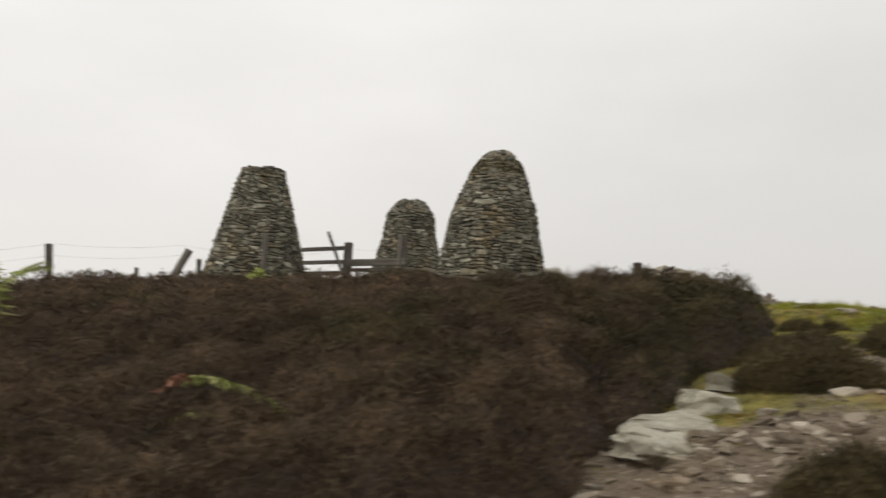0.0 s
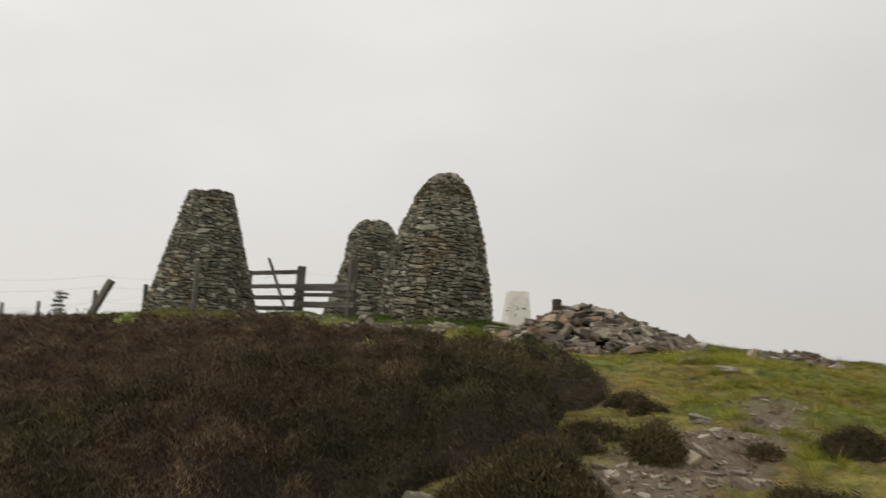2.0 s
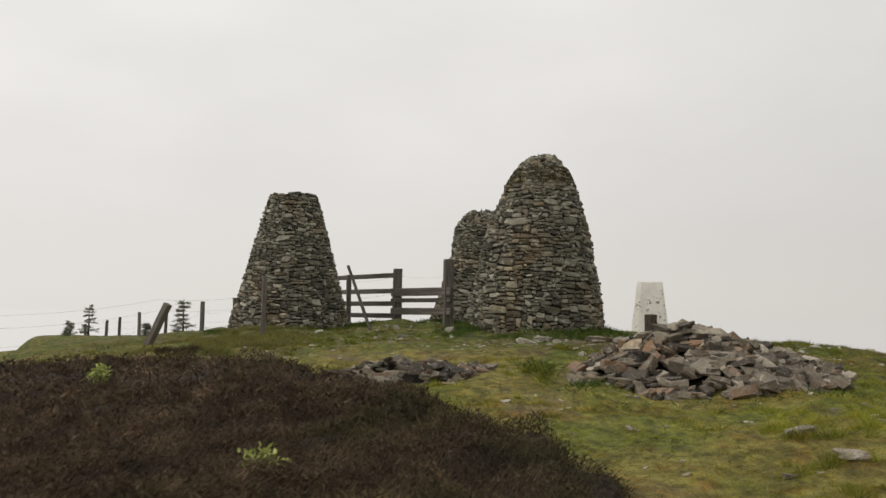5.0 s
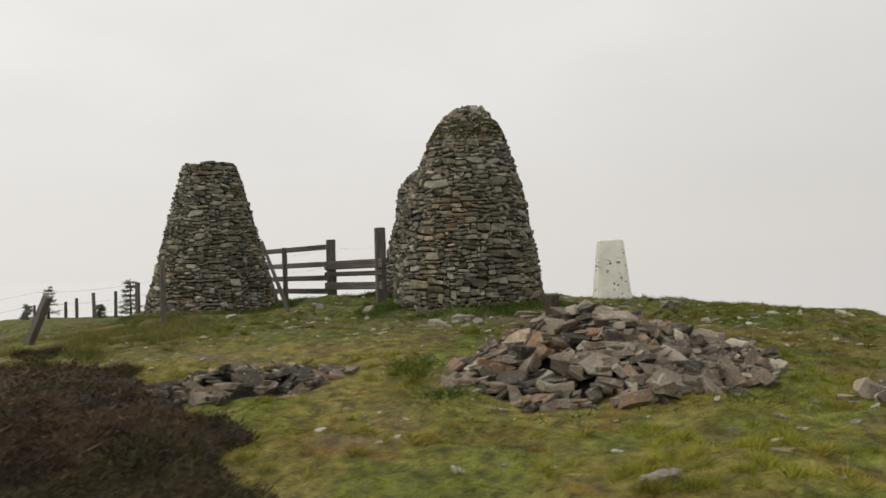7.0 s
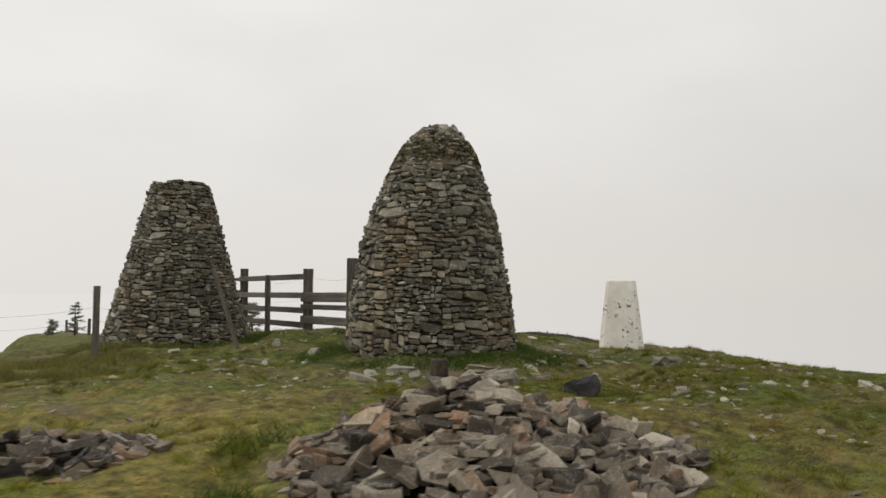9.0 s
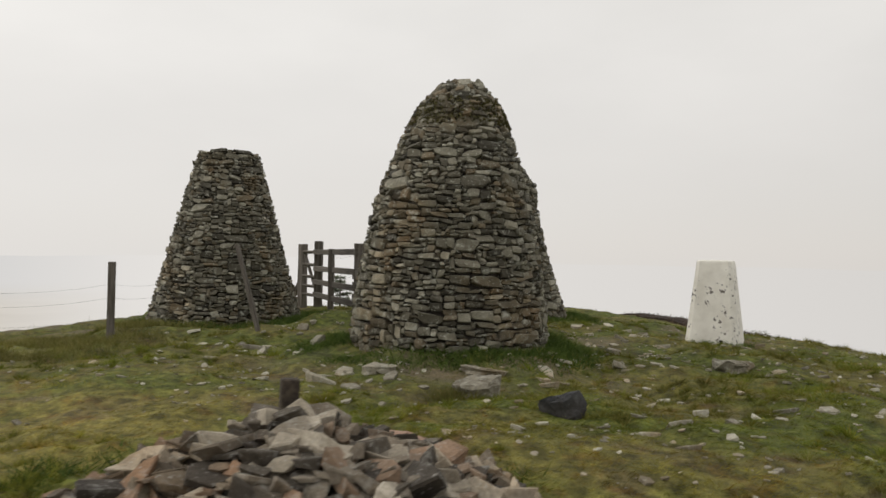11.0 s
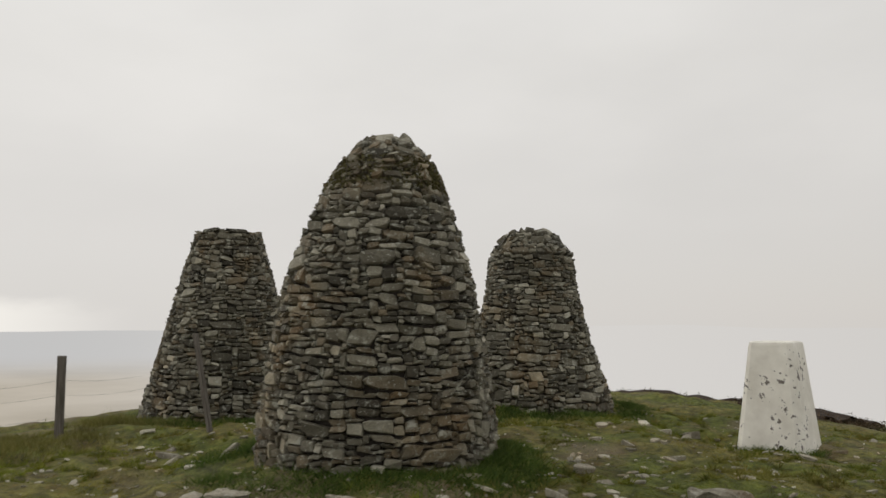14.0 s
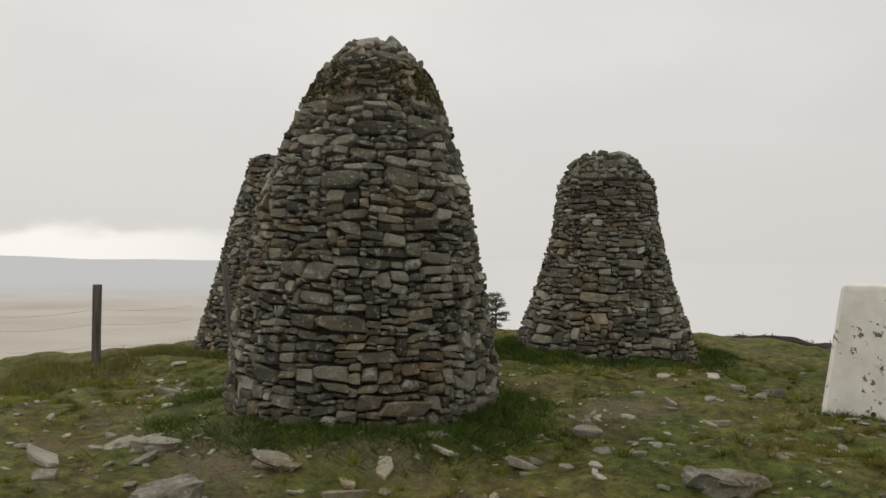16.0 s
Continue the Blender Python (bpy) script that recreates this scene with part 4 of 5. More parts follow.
# stones that stand out in the turf round the cairns: place and width
WEST_STONES = ((-1.9, 17.24, 0.24), (-1.04, 15.81, 0.24), (-1.73, 16.11, 0.15), (-1.22, 15.30, 0.31), (-0.6, 16.16, 0.33), (-0.4, 15.71, 0.10), (0.79, 15.15, 0.26), (0.98, 14.68, 0.28),
               (1.04, 15.31, 0.15), (1.27, 15.22, 0.19), (0.67, 15.02, 0.16), (1.32, 14.65, 0.19), (0.28, 15.81, 0.11), (1.76, 15.07, 0.12), (-1.23, 15.88, 0.26), (0.32, 14.6, 0.14),
               (2.37, 13.96, 0.12), (1.86, 13.73, 0.18), (3.02, 13.82, 0.12), (3.18, 14.23, 0.15), (3.54, 14.29, 0.12), (3.93, 14.57, 0.13), (4.0, 14.89, 0.18), (3.49, 14.84, 0.11),
               (3.58, 15.24, 0.13), (4.37, 14.81, 0.11), (2.35, 16.14, 0.30), (2.13, 16.48, 0.20), (2.39, 16.36, 0.12), (2.26, 16.18, 0.16))
EAST_STONES = ((2.08, 16.94, 0.20), (2.51, 17.26, 0.24), (2.39, 17.98, 0.20), (2.69, 18.01, 0.15), (3.32, 16.39, 0.15), (3.39, 15.97, 0.11), (3.53, 16.23, 0.11), (3.91, 15.61, 0.22),
               (4.4, 15.97, 0.19), (4.67, 16.11, 0.17), (4.37, 16.66, 0.14), (4.31, 15.57, 0.10), (4.21, 15.46, 0.16), (4.61, 18.38, 0.12), (4.95, 17.6, 0.17), (1.49, 19.96, 0.16),
               (2.87, 19.83, 0.16), (3.83, 17.70, 0.16), (1.07, 19.5, 0.17), (1.63, 19.36, 0.16), (1.79, 18.75, 0.15), (2.15, 19.25, 0.15), (2.67, 19.52, 0.12), (3.14, 18.9, 0.10),
               (2.49, 17.36, 0.14), (2.33, 18.45, 0.12), (3.46, 17.25, 0.12), (3.79, 18.23, 0.14), (2.78, 16.86, 0.12), (2.64, 17.48, 0.12))
BROKEN_EDGE = ((0.91, 20.29, 0.18), (0.97, 20.9, 0.25), (1.3, 20.83, 0.24), (0.96, 21.46, 0.26), (0.39, 20.47, 0.22), (0.74, 20.82, 0.22))
r_nt = random.Random(66)
for x, y, wide in WEST_STONES + EAST_STONES + BROKEN_EDGE:
    ob = tagged(new("loose_stone", PALE_MESHES[r_nt.randrange(len(SLABS))]), "pale grey stone lying proud of the turf", "stone", "loose stones on the summit")
    ob.matrix_basis = pose(x, y, gz(x, y) + wide * 0.02, r_nt.gauss(0, 11), r_nt.gauss(0, 11), r_nt.uniform(0, 360)) @ Matrix.Diagonal((wide * 1.1, wide * r_nt.uniform(0.6, 0.9), wide * r_nt.uniform(0.14, 0.36), 1))

# ---- scattered stones in the turf: single things, near the path ----
r_sc = random.Random(61)


def clear(x, y, room=0.1):
    if any(math.hypot(x - c[0], y - c[1]) < rad + room for c, rad in CAIRNS):
        return False
    if math.hypot((x - 3.15) / 1.5, (y - 12.02) / 1.2) < 1 or math.hypot((x - 0.55) / 1.05, (y - 11.3) / 0.75) < 1 or math.hypot(x - 2.1, y - 21.42) < 0.5 + room:
        return False
    return float(heath(x, y)) < 0.02


count = 0
while count < 150:
    zone = r_sc.random()
    if zone < 0.50:
        x, y = r_sc.gauss(2.4, 1.4), r_sc.gauss(18.0, 1.6)
    elif zone < 0.72:
        x, y = r_sc.gauss(-1.2, 1.1), r_sc.gauss(15.5, 0.9)
    elif zone < 0.86:
        x, y = r_sc.uniform(3.2, 6.2), r_sc.uniform(8.5, 15.5)
    else:
        x, y = r_sc.uniform(3.5, 7.5), r_sc.uniform(13.5, 21)
    if not clear(x, y) or (5.3 < x and y < 14.5):
        continue
    w = min(0.20, max(0.04, r_sc.lognormvariate(math.log(0.078), 0.45)))
    h = w * r_sc.uniform(0.16, 0.36)
    ob = tagged(new("loose_stone", PALE_MESHES[r_sc.randrange(len(SLABS))]), "pale grey loose stone half sunk in the turf", "stone", "loose stones on the summit")
    ob.matrix_basis = (pose(x, y, gz(x, y) + h * 0.02, r_sc.gauss(0, 9), r_sc.gauss(0, 9), r_sc.uniform(0, 360)) @ Matrix.Diagonal((w * 1.45, w * r_sc.uniform(0.6, 1.0), h, 1)))
    count += 1

# broken stones of the path
items = []
while len(items) < 2600:
    x, y = r_sc.uniform(-0.6, 5.0), r_sc.uniform(1.8, 8.2)
    if float(bare(x, y)) * (1.2 if y < 6 else 0.7) < r_sc.uniform(0.25, 1.2) or float(heath(x, y)) > 0.03:
        continue
    w = min(0.10, max(0.012, r_sc.lognormvariate(math.log(0.025), 0.6)))
    items.append((r_sc.randrange(len(PLATES)), pose(x, y, gz(x, y) + w * 0.02, r_sc.gauss(0, 12), r_sc.gauss(0, 12), r_sc.uniform(0, 360)) @ Matrix.Diagonal((w * 1.3, w, w * r_sc.uniform(0.2, 0.5), 1))))
items.sort(key=lambda s: -s[1].to_scale().x)
path_thing = thing("stony_path", (2.0, 4.2, gz(2.0, 4.2)), "trodden path strewn with broken pale stones", "path", kind="structure")
back = path_thing.matrix_basis.inverted()
for k, m in items[:290]:
    HEAPED.append((path_thing, GRAVEL_MESHES[k], back @ m))
part("gravel", joined("gravel", PLATES, [(k, back @ m) for k, m in items[290:]], gravel_stone), path_thing)["kind"] = "stuff"
items = []
while len(items) < 1500:
    x, y = r_sc.uniform(-4, 7.5), r_sc.uniform(8.5, 23)
    if not clear(x, y, 0.0) or r_sc.random() > 0.12 + 0.5 * float(bare(x, y)) + (0.6 * float(lumps(x, y, 0.9, 33)) if y > 13.5 and -2.5 < x < 5.5 else 0):
        continue
    w = min(0.08, max(0.015, r_sc.lognormvariate(math.log(0.032), 0.5)))
    items.append((r_sc.randrange(len(SLABS)), pose(x, y, gz(x, y) + w * 0.04, r_sc.gauss(0, 14), r_sc.gauss(0, 14), r_sc.uniform(0, 360)) @ Matrix.Diagonal((w * 1.3, w, w * r_sc.uniform(0.2, 0.45), 1))))
tagged(new("stone_chips", joined("stone_chips", SLABS, items, pale_chips)), "small pale stone chips scattered in short turf", "stone chips", kind="stuff")


# ---- timber and fences ----
def post(name, at, high, wide, label, tip=(0, 0), group="", seed=0, sink=0.3, mat=timber):
    z = gz(*at)
    me = bevelled_box(name, (wide, wide, high + sink), mat, 0.008, 0.96, 0.004, seed)
    ob = tagged(new(name, me), label, "post", group)
    ob.matrix_basis = beam((at[0] - tip[0] * sink / high, at[1] - tip[1] * sink / high, z - sink), (at[0] + tip[0], at[1] + tip[1], z + high), seed * 37)
    return ob


fence = thing("timber_fence", (-2.60, 19.13, gz(-2.6, 19.13)), "weathered grey timber rail fence with a low stile panel", "fence")
fz = gz(-2.6, 19.13)


def in_fence(name, me, a, b, roll=0.0):
    off = Vector((2.60, -19.13, -fz))
    part(name, me, fence, beam(Vector(a) + off, Vector(b) + off, roll))


def rail(a, b, wide=0.095, thick=0.04, seed=0):
    span = (Vector(b) - Vector(a)).length
    way = math.degrees(math.atan2(b[1] - a[1], b[0] - a[0]))
    me = bevelled_box("rail", (thick, wide, span), timber, 0.006, 1.0, 0.003, seed)
    off = Vector((2.60, -19.13, -fz))
    m = Matrix.Translation(Vector(a) + off) @ pose(0, 0, 0, 0, 0, way) @ pose(0, 0, 0, 0, 90 - math.degrees(math.asin((b[2] - a[2]) / span)), 0) @ pose(0, 0, 0, 0, 0, 90)
    part("rail", me, fence, m)


for k, (x, y, top, wide) in enumerate(((-1.29, 18.32, 3.99, 0.17), (-2.60, 19.13, 3.86, 0.165), (-4.05, 20.02, 3.78, 0.10), (-5.35, 21.03, 3.93, 0.15))):
    in_fence("post", bevelled_box("post", (wide, wide, top - gz(x, y) + 0.3), timber, 0.01, 0.97, 0.005, 70 + k), (x, y, gz(x, y) - 0.3), (x, y, top), 32)
for k, z in enumerate((3.70, 3.39, 3.14, 2.90)):
    rail((-2.58, 19.04, z + 0.03), (-5.42, 20.98, z + 0.02), 0.095, 0.04, 80 + k)
for k, (z, w) in enumerate(((3.40, 0.15), (3.24, 0.08), (3.03, 0.13))):
    rail((-1.2, 18.19, z), (-2.72, 19.12, z - 0.01), w, 0.045, 90 + k)

# a narrow gate hung beyond the last post, with its own post and strut
gate = thing("field_gate", (-5.35, 21.03, gz(-5.35, 21.03)), "weathered narrow timber gate with a diagonal brace", "gate")
g_from, g_to, g_base = Vector((-5.43, 21.10, 0)), Vector((-6.22, 21.50, 0)), Vector((-5.35, 21.03, gz(-5.35, 21.03)))


def gate_bar(name, t0, z0, t1, z1, wide, seed, thick=0.035):
    a, b = g_from.lerp(g_to, t0) + Vector((0, 0, z0)), g_from.lerp(g_to, t1) + Vector((0, 0, z1))
    part(name, bevelled_box(name, (thick, wide, (b - a).length), timber, 0.005, 1.0, 0.002, seed), gate, beam(a - g_base, b - g_base, -63))


for k, z in enumerate((3.72, 3.47, 3.24, 3.05, 2.88)):
    gate_bar("rail", 0.0, z, 1.0, z, 0.085, 200 + k)
gate_bar("stile", 0.03, 2.80, 0.03, 3.80, 0.075, 210)
gate_bar("brace", 0.06, 2.92, 0.95, 3.70, 0.07, 212, 0.03)
post("gate_post", (-6.32, 21.56), 3.88 - gz(-6.32, 21.56), 0.15, "weathered square gate post beyond the rail fence", (0, 0), "", 17)
strut = tagged(new("strut", bevelled_box("strut", (0.09, 0.07, 1.05), timber, 0.008, 1.0, 0.003, 18)), "weathered timber strut propping the gate post", "strut")
strut.matrix_basis = beam((-6.95, 21.75, gz(-6.95, 21.75) - 0.05), (-6.37, 21.62, 3.25), 20)

post("fence_post", (-3.51, 15.53), 1.0, 0.08, "weathered square fence post on the crest", (0.01, 0.0), "wire fence posts", 1)
post("fence_post", (-4.81, 14.33), 0.83, 0.10, "weathered fence post leaning well over", (0.41, 0.04), "wire fence posts", 2)
post("fence_post", (-5.7, 12.3), 0.72, 0.085, "weathered fence post leaning slightly", (-0.06, -0.03), "wire fence posts", 3)
FAR_TOPS = ((-5.6, 18.1, 3.24), (-8.1, 20.7, 3.18), (-11.7, 24.26, 2.93), (-13.83, 25.86, 2.87), (-15.34, 26.81, 2.69), (-16.45, 27.52, 2.56), (-18.5, 28.9, 2.38), (-20.0, 29.8, 2.25))
FAR_LINE = [(x, y) for x, y, _ in FAR_TOPS]
for k, (x, y, top) in enumerate(FAR_TOPS):
    post("fence_post", (x, y), max(0.45, top - gz(x, y)), 0.085, "thin weathered fence post on the far slope", (0.02 * (k % 3 - 1), 0), "wire fence posts", 4 + k)
prop = tagged(new("leaning_rail", bevelled_box("leaning_rail", (0.065, 0.05, 1.28), timber, 0.008, 0.97, 0.004, 15)), "loose weathered timber rail leaning on the cairn", "rail")
prop.matrix_basis = beam((-2.12, 16.74, gz(-2.12, 16.74) - 0.1), (-2.57, 16.74, 3.72), 20)
post("stump", (2.72, 12.63), 3.03 - gz(2.72, 12.63), 0.10, "dark rotting timber stump standing in the stone heap", (0.0, 0.02), "", 16, mat=rotten)


def wires(points, heights, label):
    """Sagging wires strung from post to post."""
    a0 = points[0]
    ob = thing("fence_wire", (a0[0], a0[1], gz(*a0)), label, "wire")
    for h in heights:
        line = []
        for (ax, ay), (bx, by) in zip(points, points[1:]):
            for k in range(6):
                t = k / 6
                z = (gz(ax, ay) + h) * (1 - t) + (gz(bx, by) + h) * t - 0.05 * 4 * t * (1 - t)
                line.append((ax + (bx - ax) * t - a0[0], ay + (by - ay) * t - a0[1], z - gz(*a0)))
        part("strand", wire_mesh("strand", line, 0.0012), ob)


wires([(-3.51, 15.53), (-4.6, 14.3), (-5.7, 12.3), (-7.6, 9.0)], (0.30, 0.55, 0.72), "thin sagging wire strands between fence posts")
wires([(-3.51, 15.53), (-4.3, 17.0)], (0.30, 0.55, 0.72), "thin wire strands from the post to the cairn")
wires([(-5.3, 17.7)] + FAR_LINE, (0.28, 0.48), "thin wire strands along the far fence")
wires([(-1.29, 18.32), (-2.6, 19.13), (-4.05, 20.02)], (0.62, 0.95), "thin wire strands above the rails")


# ---- plants ----
def conifer(at, high, seed, label):
    r = random.Random(seed)
    z = gz(*at)
    ob = thing("conifer_sapling", (at[0], at[1], z), label, "tree", "saplings beyond the fence")
    bm = bmesh.new()
    bmesh.ops.create_cone(bm, cap_ends=True, segments=7, radius1=0.035 * high, radius2=0.004, depth=high, matrix=Matrix.Translation((0, 0, high / 2)))
    me = bpy.data.meshes.new("trunk")
    bm.to_mesh(me)
    bm.free()
    me.materials.append(bark_mat)
    part("trunk", me, ob)
    roots, tips = [], []
    limbs = int(18 + 14 * high)
    for k in range(limbs):
        h = high * (0.08 + 0.88 * (math.floor((k + r.random()) / 4) * 4 + r.uniform(0, 1.2)) / limbs)
        reach = ((high - h) * 0.34 + 0.06) * r.uniform(0.55, 1.15)
        a, lift = r.uniform(0, 6.28), r.uniform(-0.05, 0.4)
        for s in range(12):
            t = (s + 1) / 12
            p = (reach * t * math.cos(a), reach * t * math.sin(a), h + reach * lift * t - 0.15 * reach * t * t)
            for _ in range(4):
                roots.append(p)
                tips.append((p[0] + r.gauss(0, 0.05) + 0.05 * math.cos(a), p[1] + r.gauss(0, 0.05) + 0.05 * math.sin(a), p[2] + r.uniform(-0.05, 0.07)))
    part("crown", blades_of("crown", roots, tips, np.full(len(roots), 0.015), needle_mat), ob)


for n, (x, y, tip, words) in enumerate(((-10.58, 23.51, 3.29, "small wind-blown conifer sapling beyond the fence"), (-17.64, 28.04, 3.10, "thin young conifer on the far slope"),
                                        (-17.8, 27.3, 2.50, "stunted young conifer on the far slope"), (-13.3, 25.5, 2.55, "tiny conifer sapling by the far fence"),
                                        (-6.62, 23.0, 3.25, "small conifer sapling on the back of the summit"))):
    conifer((x, y), tip - gz(x, y), 101 + n, words)


def scatter(area, tries, want):
    x0, x1, y0, y1 = area
    x, y = rng.uniform(x0, x1, tries), rng.uniform(y0, y1, tries)
    keep = rng.random(tries) < want(x, y)
    return x[keep], y[keep]


def off_things(x, y):
    ok = np.ones(x.shape, bool)
    for (cx, cy), rad in CAIRNS:
        ok &= np.hypot(x - cx, y - cy) > rad - 0.03
    ok &= np.hypot((x - 3.15) / 1.30, (y - 12.02) / 1.0) > 1
    ok &= np.hypot((x - 0.55) / 0.9, (y - 11.3) / 0.5) > 1
    ok &= np.hypot(x - 2.1, y - 21.42) > 0.36
    return ok


def near_path(x, y):
    """Denser growth where the walk goes by."""
    d = np.minimum(np.hypot(x - 2.5, (y - 4) * 0.8), np.hypot(x - 4.5, (y - 12) * 0.55))
    return np.clip(1.25 - d / 12, 0.22, 1)


# heather: many thousand sprigs over a mat dark with painted shade
def heather_mass(name, x, y, canopy, long=0.055, tufts=3, thin=1.0, mat=heather_mat):
    """Each stem ends in a few short pointed tufts."""
    n = len(x)
    stem = np.stack([x, y, ground_z(x, y) + np.maximum(0.0, canopy - 0.11 * rng.random(n) ** 1.6)], 1)
    roots, tips = [], []
    for _ in range(tufts):
        off = rng.normal(0, 0.018, (n, 3))
        aim = rng.normal(0, 0.55, (n, 3))
        aim[:, 2] = rng.uniform(0.35, 1.0, n)
        roots.append(stem + off)
        tips.append(stem + off + aim * (long * rng.uniform(0.5, 1.2, n))[:, None])
    roots, tips = np.concatenate(roots), np.concatenate(tips)
    return sprigs_of(name, roots, tips, rng.uniform(0.010, 0.024, len(roots)) * thin, mat)


def close_by(x, y):
    return np.clip(1.15 - np.hypot(x - 1.2, (y - 4.2) * 0.85) / 6.5, 0.12, 1)


hx, hy = scatter((-6, 3.3, 0, 10), 780000, lambda x, y: (heath(x, y) > 0.03) * close_by(x, y))
fx, fy = scatter((-14, 3.3, -2, 13), 150000, lambda x, y: (heath(x, y) > 0.03) * (close_by(x, y) < 0.55))
near_me = heather_mass("heather", hx, hy, heath(hx, hy) * rng.uniform(0.94, 1.03, len(hx)), 0.036, 3, 0.34)
tagged(new("heather", near_me), "dense dark brown heather covering the slope", "heather", kind="stuff")
tagged(new("far_heather", heather_mass("far_heather", fx, fy, heath(fx, fy) * rng.uniform(0.8, 1.04, len(fx)))), "dense dark brown heather further along the slope", "heather", kind="stuff")
bx, by = scatter((-13, 12, 17, 32), 120000, lambda x, y: heath(x, y) > 0.03)
tagged(new("heather_fringe", heather_mass("heather_fringe", bx, by, heath(bx, by) * rng.random(len(bx)), 0.055)), "dark heather fringe along the crest behind the pillar", "heather", kind="stuff")

# deep shade between the sprigs, put into the sheet's colour
gap_shade_mat = plain_material("heather_gap_shade", (0.022, 0.015, 0.010), (0.055, 0.037, 0.024), 30, depth=0.05)


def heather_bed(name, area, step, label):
    """One dark sheet under the sprigs, with the shade between them in its colour."""
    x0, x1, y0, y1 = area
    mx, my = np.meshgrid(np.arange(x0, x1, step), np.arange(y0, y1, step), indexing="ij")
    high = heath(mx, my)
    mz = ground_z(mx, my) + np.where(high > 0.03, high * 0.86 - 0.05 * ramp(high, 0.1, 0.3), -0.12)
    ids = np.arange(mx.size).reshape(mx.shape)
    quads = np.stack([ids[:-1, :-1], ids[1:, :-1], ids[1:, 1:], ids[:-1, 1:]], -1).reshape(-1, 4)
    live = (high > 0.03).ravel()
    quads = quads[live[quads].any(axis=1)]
    tagged(new(name, mesh_of(name, np.stack([mx, my, mz], -1).reshape(-1, 3).tolist(), quads.tolist(), [gap_shade_mat])), label, "heather", kind="stuff")


heather_bed("heather_mat", (-16, 4.01, -5, 14.01), 0.085, "dark sheet beneath the heather, coloured for the shade between sprigs")
heather_bed("fringe_mat", (-13, 0.6, 17, 32), 0.14, "dark sheet beneath the crest heather, coloured for the shade between sprigs")


def bush(at, rx, ry, high, count):
    """A small heather clump of its own, with an uneven outline of fine shoots."""
    a, d = rng.uniform(0, 6.28, count), np.sqrt(rng.random(count))
    ragged = 0.72 + 0.42 * lumps(at[0] * 9 + 3 * np.cos(a), at[1] * 9 + 3 * np.sin(a), 1.1, 41)
    x, y = at[0] + rx * d * ragged * np.cos(a), at[1] + ry * d * ragged * np.sin(a)
    crown = high * np.sqrt(np.maximum(0.02, 1 - d**2)) * (0.62 + 0.5 * cushions(x, y, 0.13, 5))
    me = heather_mass("heather_bush", x, y, crown * rng.uniform(0.35, 1.05, count), 0.030, 3, 0.30, bush_mat)
    tagged(new("heather_bush", me), "small clump of dark green-brown heather beside the path", "heather", "heather clumps by the path")


for at, rx, ry, high, count in (((2.30, 5.10), 0.38, 0.26, 0.21, 9000), ((2.86, 4.06), 0.24, 0.13, 0.15, 4000), ((2.97, 5.66), 0.14, 0.13, 0.15, 2000), ((4.0, 5.85), 0.2, 0.15, 0.10, 2000),
                                ((2.70, 6.1), 0.2, 0.22, 0.06, 900), ((2.38, 5.66), 0.34, 0.2, 0.10, 2600), ((3.02, 7.2), 0.13, 0.1, 0.08, 900), ((3.54, 5.75), 0.08, 0.06, 0.05, 350), ((3.52, 4.95), 0.18, 0.07, 0.03, 500), ((3.10, 6.80), 0.11, 0.09, 0.09, 900),  ((1.93, 3.46), 0.38, 0.24, 0.20, 8000),
                                ((-2.9, 12.5), 0.5, 0.3, 0.07, 1500), ((-2.2, 12.2), 0.45, 0.25, 0.08, 1500), ((-3.6, 12.2), 0.5, 0.3, 0.09, 1700),
                                ((-1.5, 12.0), 0.4, 0.2, 0.07, 1300), ((-3.3, 13.0), 0.35, 0.22, 0.06, 900)):
    bush(at, rx, ry, high, int(count * 2.4))


# turf blades
def turf(name, area, tries, long, wide, mat, want, label, spread=0.8, rise=(0.25, 0.75)):
    x, y = scatter(area, tries, want)
    g = ground_z(x, y)
    n = len(x)
    size = long * rng.uniform(0.45, 1.35, n)
    tilt = rng.normal(0, spread, (n, 2)) * size[:, None]
    roots = np.stack([x, y, g - 0.006], 1)
    tips = np.stack([x + tilt[:, 0], y + tilt[:, 1], g + size * rng.uniform(rise[0], rise[1], n)], 1)
    tagged(new(name, sprigs_of(name, roots, tips, rng.uniform(0.6, 1.4, n) * wide, mat)), label, "grass", kind="stuff")


def turf_want(x, y):
    return (heath(x, y) < 0.05) * off_things(x, y) * (1 - 0.93 * bare(x, y)) * near_path(x, y) * (0.55 + 0.45 * lumps(x, y, 0.3, 21))


def by_walk(x, y):
    """Where the walk comes nearest."""
    line = 4.2 + 0.14 * (y - 8)
    return np.clip(1.1 - np.abs(x - line) / 6 - np.maximum(0, y - 15) / 14, 0.15, 1)


turf("grass", (-7, 9, 2, 25.5), 1400000, 0.034, 0.0062, grass_mat, lambda x, y: turf_want(x, y) * by_walk(x, y), "short rough green and straw-coloured hill grass", 1.0, (0.15, 0.6))
turf("grass_tussocks", (-6, 9, 2.5, 25), 420000, 0.065, 0.0055, grass_mat, lambda x, y: turf_want(x, y) * ramp(lumps(x, y, 0.5, 23), 0.60, 0.85), "longer tufts of green and straw-coloured grass")
TUFTS = scatter((-5.5, 8.5, 5.5, 24), 9000, lambda x, y: turf_want(x, y) * ramp(lumps(x, y, 1.1, 31), 0.35, 0.7))
tuft_n = 55
tx, ty = np.repeat(TUFTS[0], tuft_n), np.repeat(TUFTS[1], tuft_n)
t_size = np.repeat(rng.uniform(0.035, 0.115, len(TUFTS[0])), tuft_n)
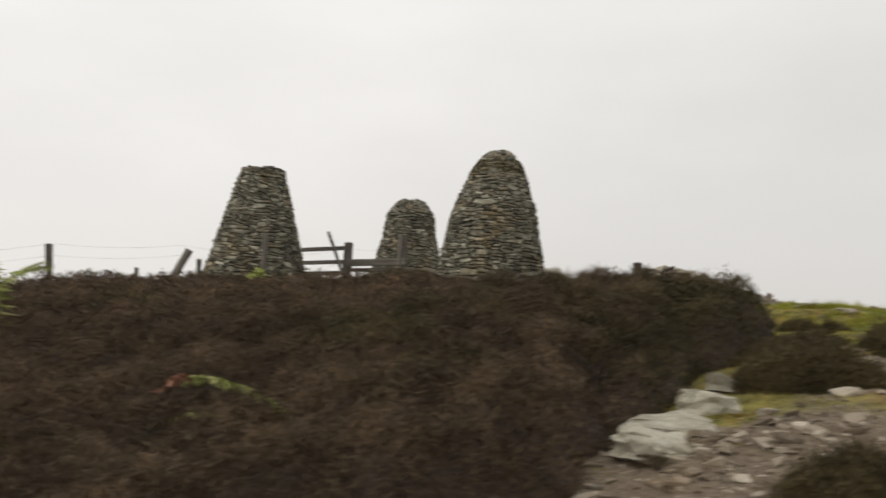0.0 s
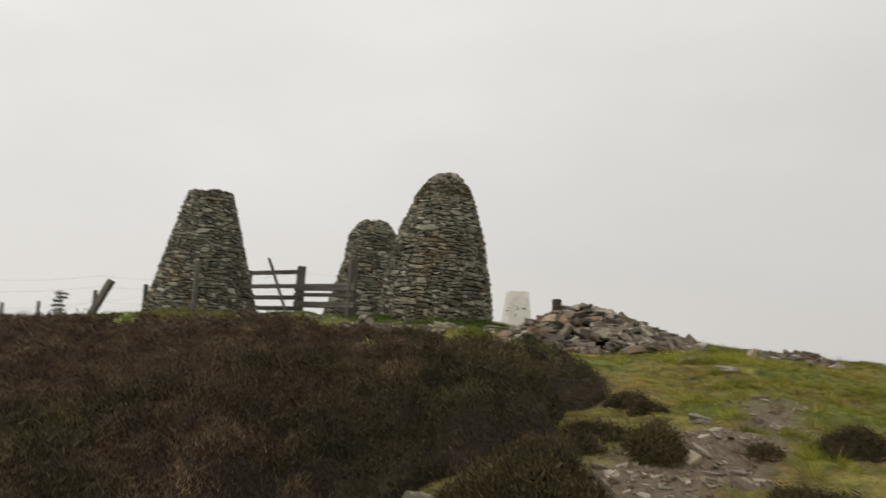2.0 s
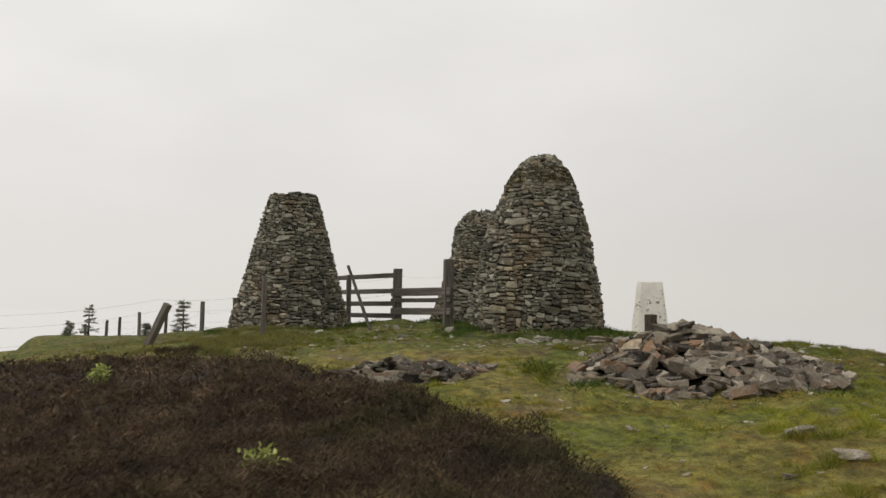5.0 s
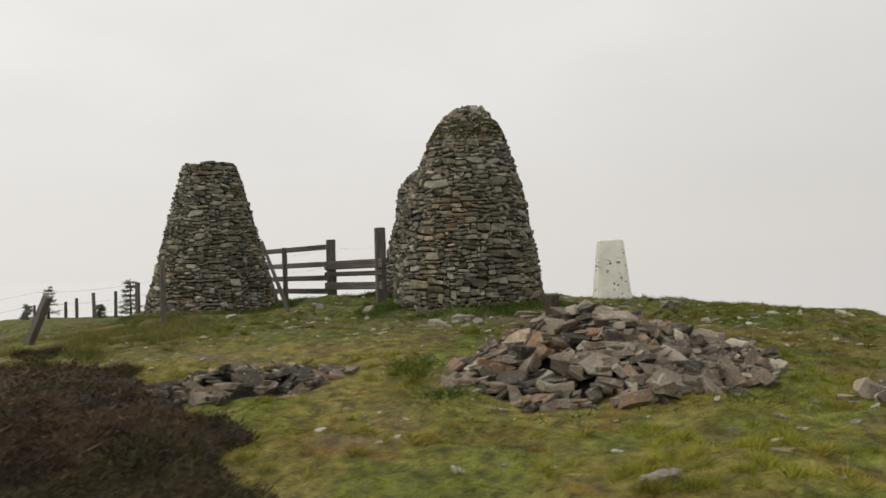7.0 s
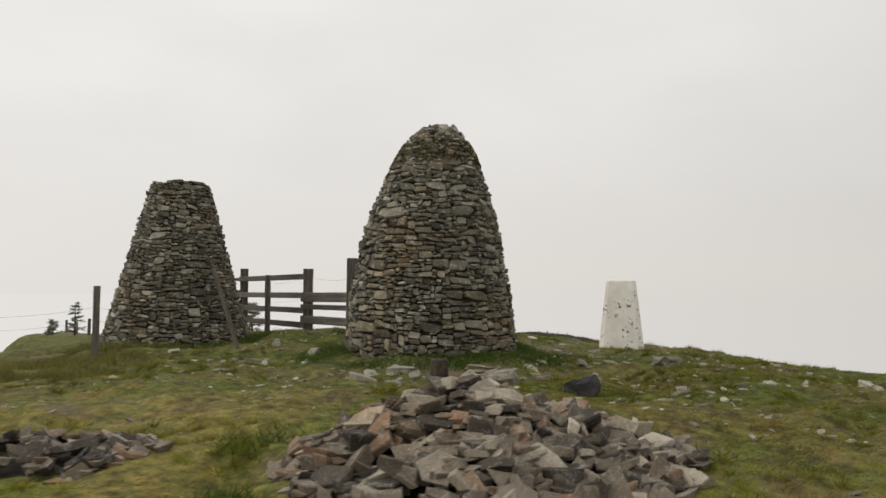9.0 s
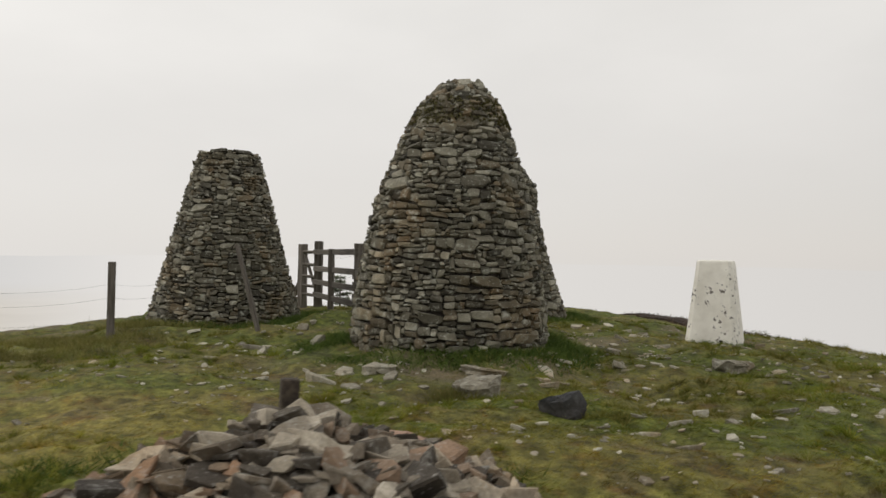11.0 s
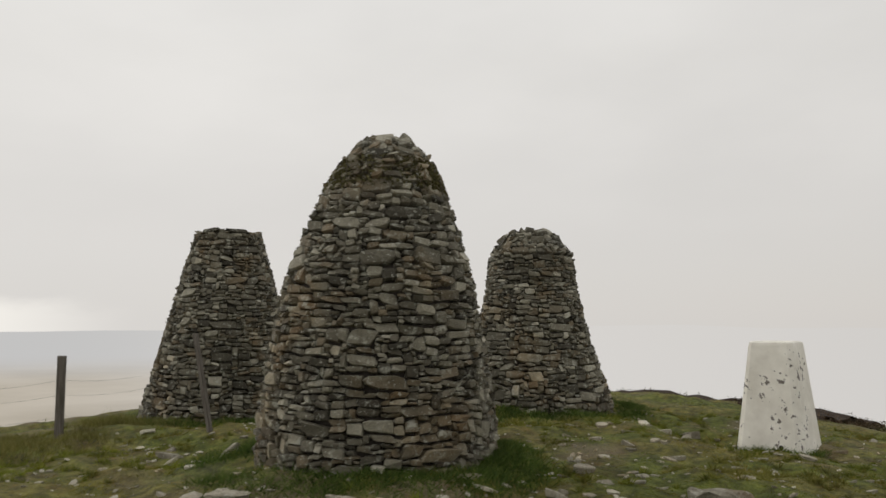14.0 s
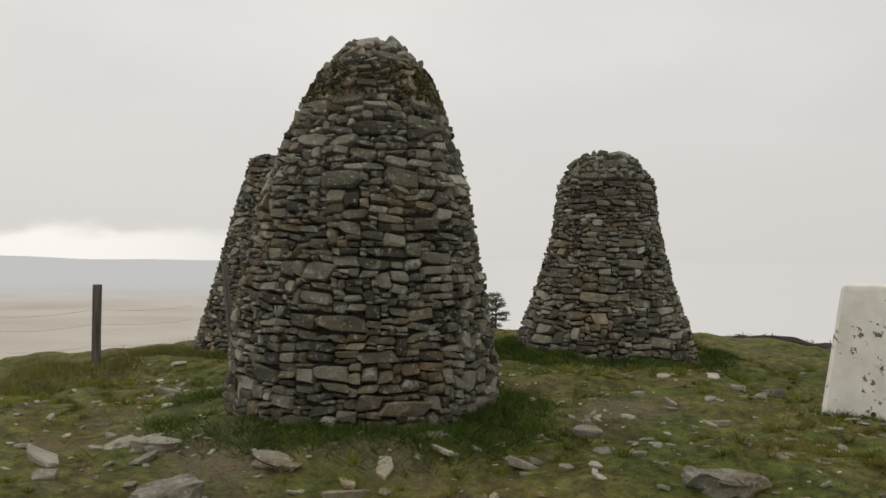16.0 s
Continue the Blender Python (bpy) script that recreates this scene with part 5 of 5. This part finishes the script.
t_ang, t_out = rng.uniform(0, 6.28, len(tx)), rng.random(len(tx))
t_root = np.stack([tx + t_size * 0.5 * t_out * np.cos(t_ang), ty + t_size * 0.5 * t_out * np.sin(t_ang)], 1)
t_tip = np.stack([tx + t_size * (0.3 + 1.2 * t_out) * np.cos(t_ang), ty + t_size * (0.3 + 1.2 * t_out) * np.sin(t_ang)], 1)
t_root = np.column_stack([t_root, ground_z(t_root[:, 0], t_root[:, 1]) - 0.006])
t_tip = np.column_stack([t_tip, ground_z(t_tip[:, 0], t_tip[:, 1]) + t_size * (0.95 - 0.75 * t_out) * rng.uniform(0.6, 1.1, len(tx))])
tagged(new("straw_tufts", sprigs_of("straw_tufts", t_root, t_tip, rng.uniform(0.004, 0.008, len(tx)), tuft_mat)), "bent tufts of yellowed hill grass", "grass", kind="stuff")
turf("boulder_tussock", (1.9, 2.35, 14.75, 15.2), 5000, 0.10, 0.006, crest_mat, lambda x, y: np.exp(-((x - 2.1) / 0.11) ** 2 - ((y - 14.98) / 0.1) ** 2), "brown grass tussock against the pale boulder", 0.5, (0.5, 1.0))
turf("crest_grass", (-7.0, -2.4, 12.4, 17.4), 130000, 0.11, 0.006, crest_mat, lambda x, y: off_things(x, y) * (heath(x, y) < 0.05) * ramp(lumps(x, y, 0.6, 29), 0.45, 0.75) * np.exp(-((x + 4.0 + 0.25 * (y - 15)) / 1.1) ** 2),
     "rough tussocks of grass along the crest by the fence", 0.5, (0.5, 1.0))


def lush_want(x, y):
    ring = np.zeros(x.shape)
    for (cx, cy), rad in CAIRNS:
        ring = np.maximum(ring, ramp(-(np.hypot(x - cx, y - cy) - rad), -0.72, -0.10))
    ring = np.maximum(ring, 0.35 * np.exp(-((np.hypot((x - 3.15) / 1.5, (y - 12.02) / 1.3) - 1) / 0.12) ** 2) * ramp(lumps(x, y, 0.3, 25), 0.4, 0.8))
    ring = np.maximum(ring, np.exp(-((np.hypot(x - 2.1, y - 21.42) - 0.42) / 0.09) ** 2))
    return ring * off_things(x, y) * (1 - bare(x, y)) * ramp(lumps(x, y, 0.45, 27), 0.18, 0.62)


turf("lush_grass", (-6, 6, 10, 23.5), 1100000, 0.095, 0.008, lush_mat, lush_want, "dark green lush grass round the feet of the cairns", 0.6, (0.4, 0.9))


def sprig_plant(at, seed, label):
    r = random.Random(seed)
    z = gz(*at) + float(heath(*at)) + 0.03
    roots, tips = [], []
    for _ in range(26):
        a, q, h = r.uniform(0, 6.28), r.uniform(0.01, 0.10), r.uniform(0.0, 0.13)
        for _ in range(9):
            p = (at[0] + q * math.cos(a) + r.gauss(0, 0.02), at[1] + q * math.sin(a) + r.gauss(0, 0.02), z + h + r.gauss(0, 0.02))
            roots.append(p)
            tips.append((p[0] + r.gauss(0, 0.025), p[1] + r.gauss(0, 0.025), p[2] + r.uniform(-0.01, 0.035)))
    tagged(new("leafy_shrub", blades_of("leafy_shrub", roots, tips, np.full(len(roots), 0.018), fresh_mat)), label, "shrub")


sprig_plant((1.18, 7.42), 111, "small pale green leafy shoot in the heather")
sprig_plant((-2.04, 10.05), 112, "pale green leafy seedling in the heather below the crest")


def frond(base, tip, rise, mat, label, seed, leaf=0.10):
    """An arching fern frond: a stalk with paired leaflets."""
    r = random.Random(seed)
    base, tip = Vector(base), Vector(tip)
    line = [base.lerp(tip, k / 14) + Vector((0, 0, rise * 4 * (k / 14) * (1 - k / 14))) for k in range(15)]
    across = (tip - base).cross(Vector((0, 0, 1))).normalized()
    roots, tips = [], []
    for k, p in enumerate(line):
        if k < 14:
            roots.append(p)
            tips.append(line[k + 1])
        for s in (-1, 1):
            for q in range(3):
                roots.append(p + (tip - base) * 0.02 * q)
                tips.append(p + across * s * leaf * (1.15 - k / 14) * r.uniform(0.6, 1.1) + Vector((r.gauss(0, 0.015), r.gauss(0, 0.015), r.uniform(-0.05, 0.01))))
    tagged(new("fern_frond", blades_of("fern_frond", np.array(roots), np.array(tips), np.full(len(roots), 0.014), mat)), label, "fern")


frond((-0.12, 4.15, gz(-0.12, 4.15) + 0.20), (-0.66, 4.25, gz(-0.66, 4.25) + 0.37), 0.06, frond_mat, "arching green bracken frond in the heather", 121, 0.018)
frond((-0.66, 4.25, gz(-0.66, 4.25) + 0.38), (-0.78, 4.22, gz(-0.78, 4.22) + 0.32), 0.02, dead_mat, "withered reddish bracken tip in the heather", 122, 0.05)
frond((-0.35, 4.0, gz(-0.35, 4.0) + 0.26), (-0.6, 3.98, gz(-0.6, 3.98) + 0.33), 0.04, frond_mat, "small green bracken frond in the heather", 123, 0.03)
for k in range(6):
    frond((-2.95 + 0.05 * k, 6.2, gz(-2.9, 6.2) + 0.40), (-2.9 + 0.5 * math.cos(k * 1.05), 6.2 + 0.45 * math.sin(k * 1.05), gz(-2.9, 6.2) + 0.80 + 0.05 * (k % 2)), 0.10, frond_mat, "green bracken frond standing above the heather", 130 + k, 0.12)

# ---- facing stones of the cairns and heaps, each its own piece ----
for ob, stones in FACING:
    for _, k, m in stones:
        piece = new("stone", BLOCK_MESHES[k])
        piece.parent, piece.matrix_basis = ob, m
for ob, me, m in HEAPED:
    piece = new("stone", me)
    piece.parent, piece.matrix_basis = ob, m
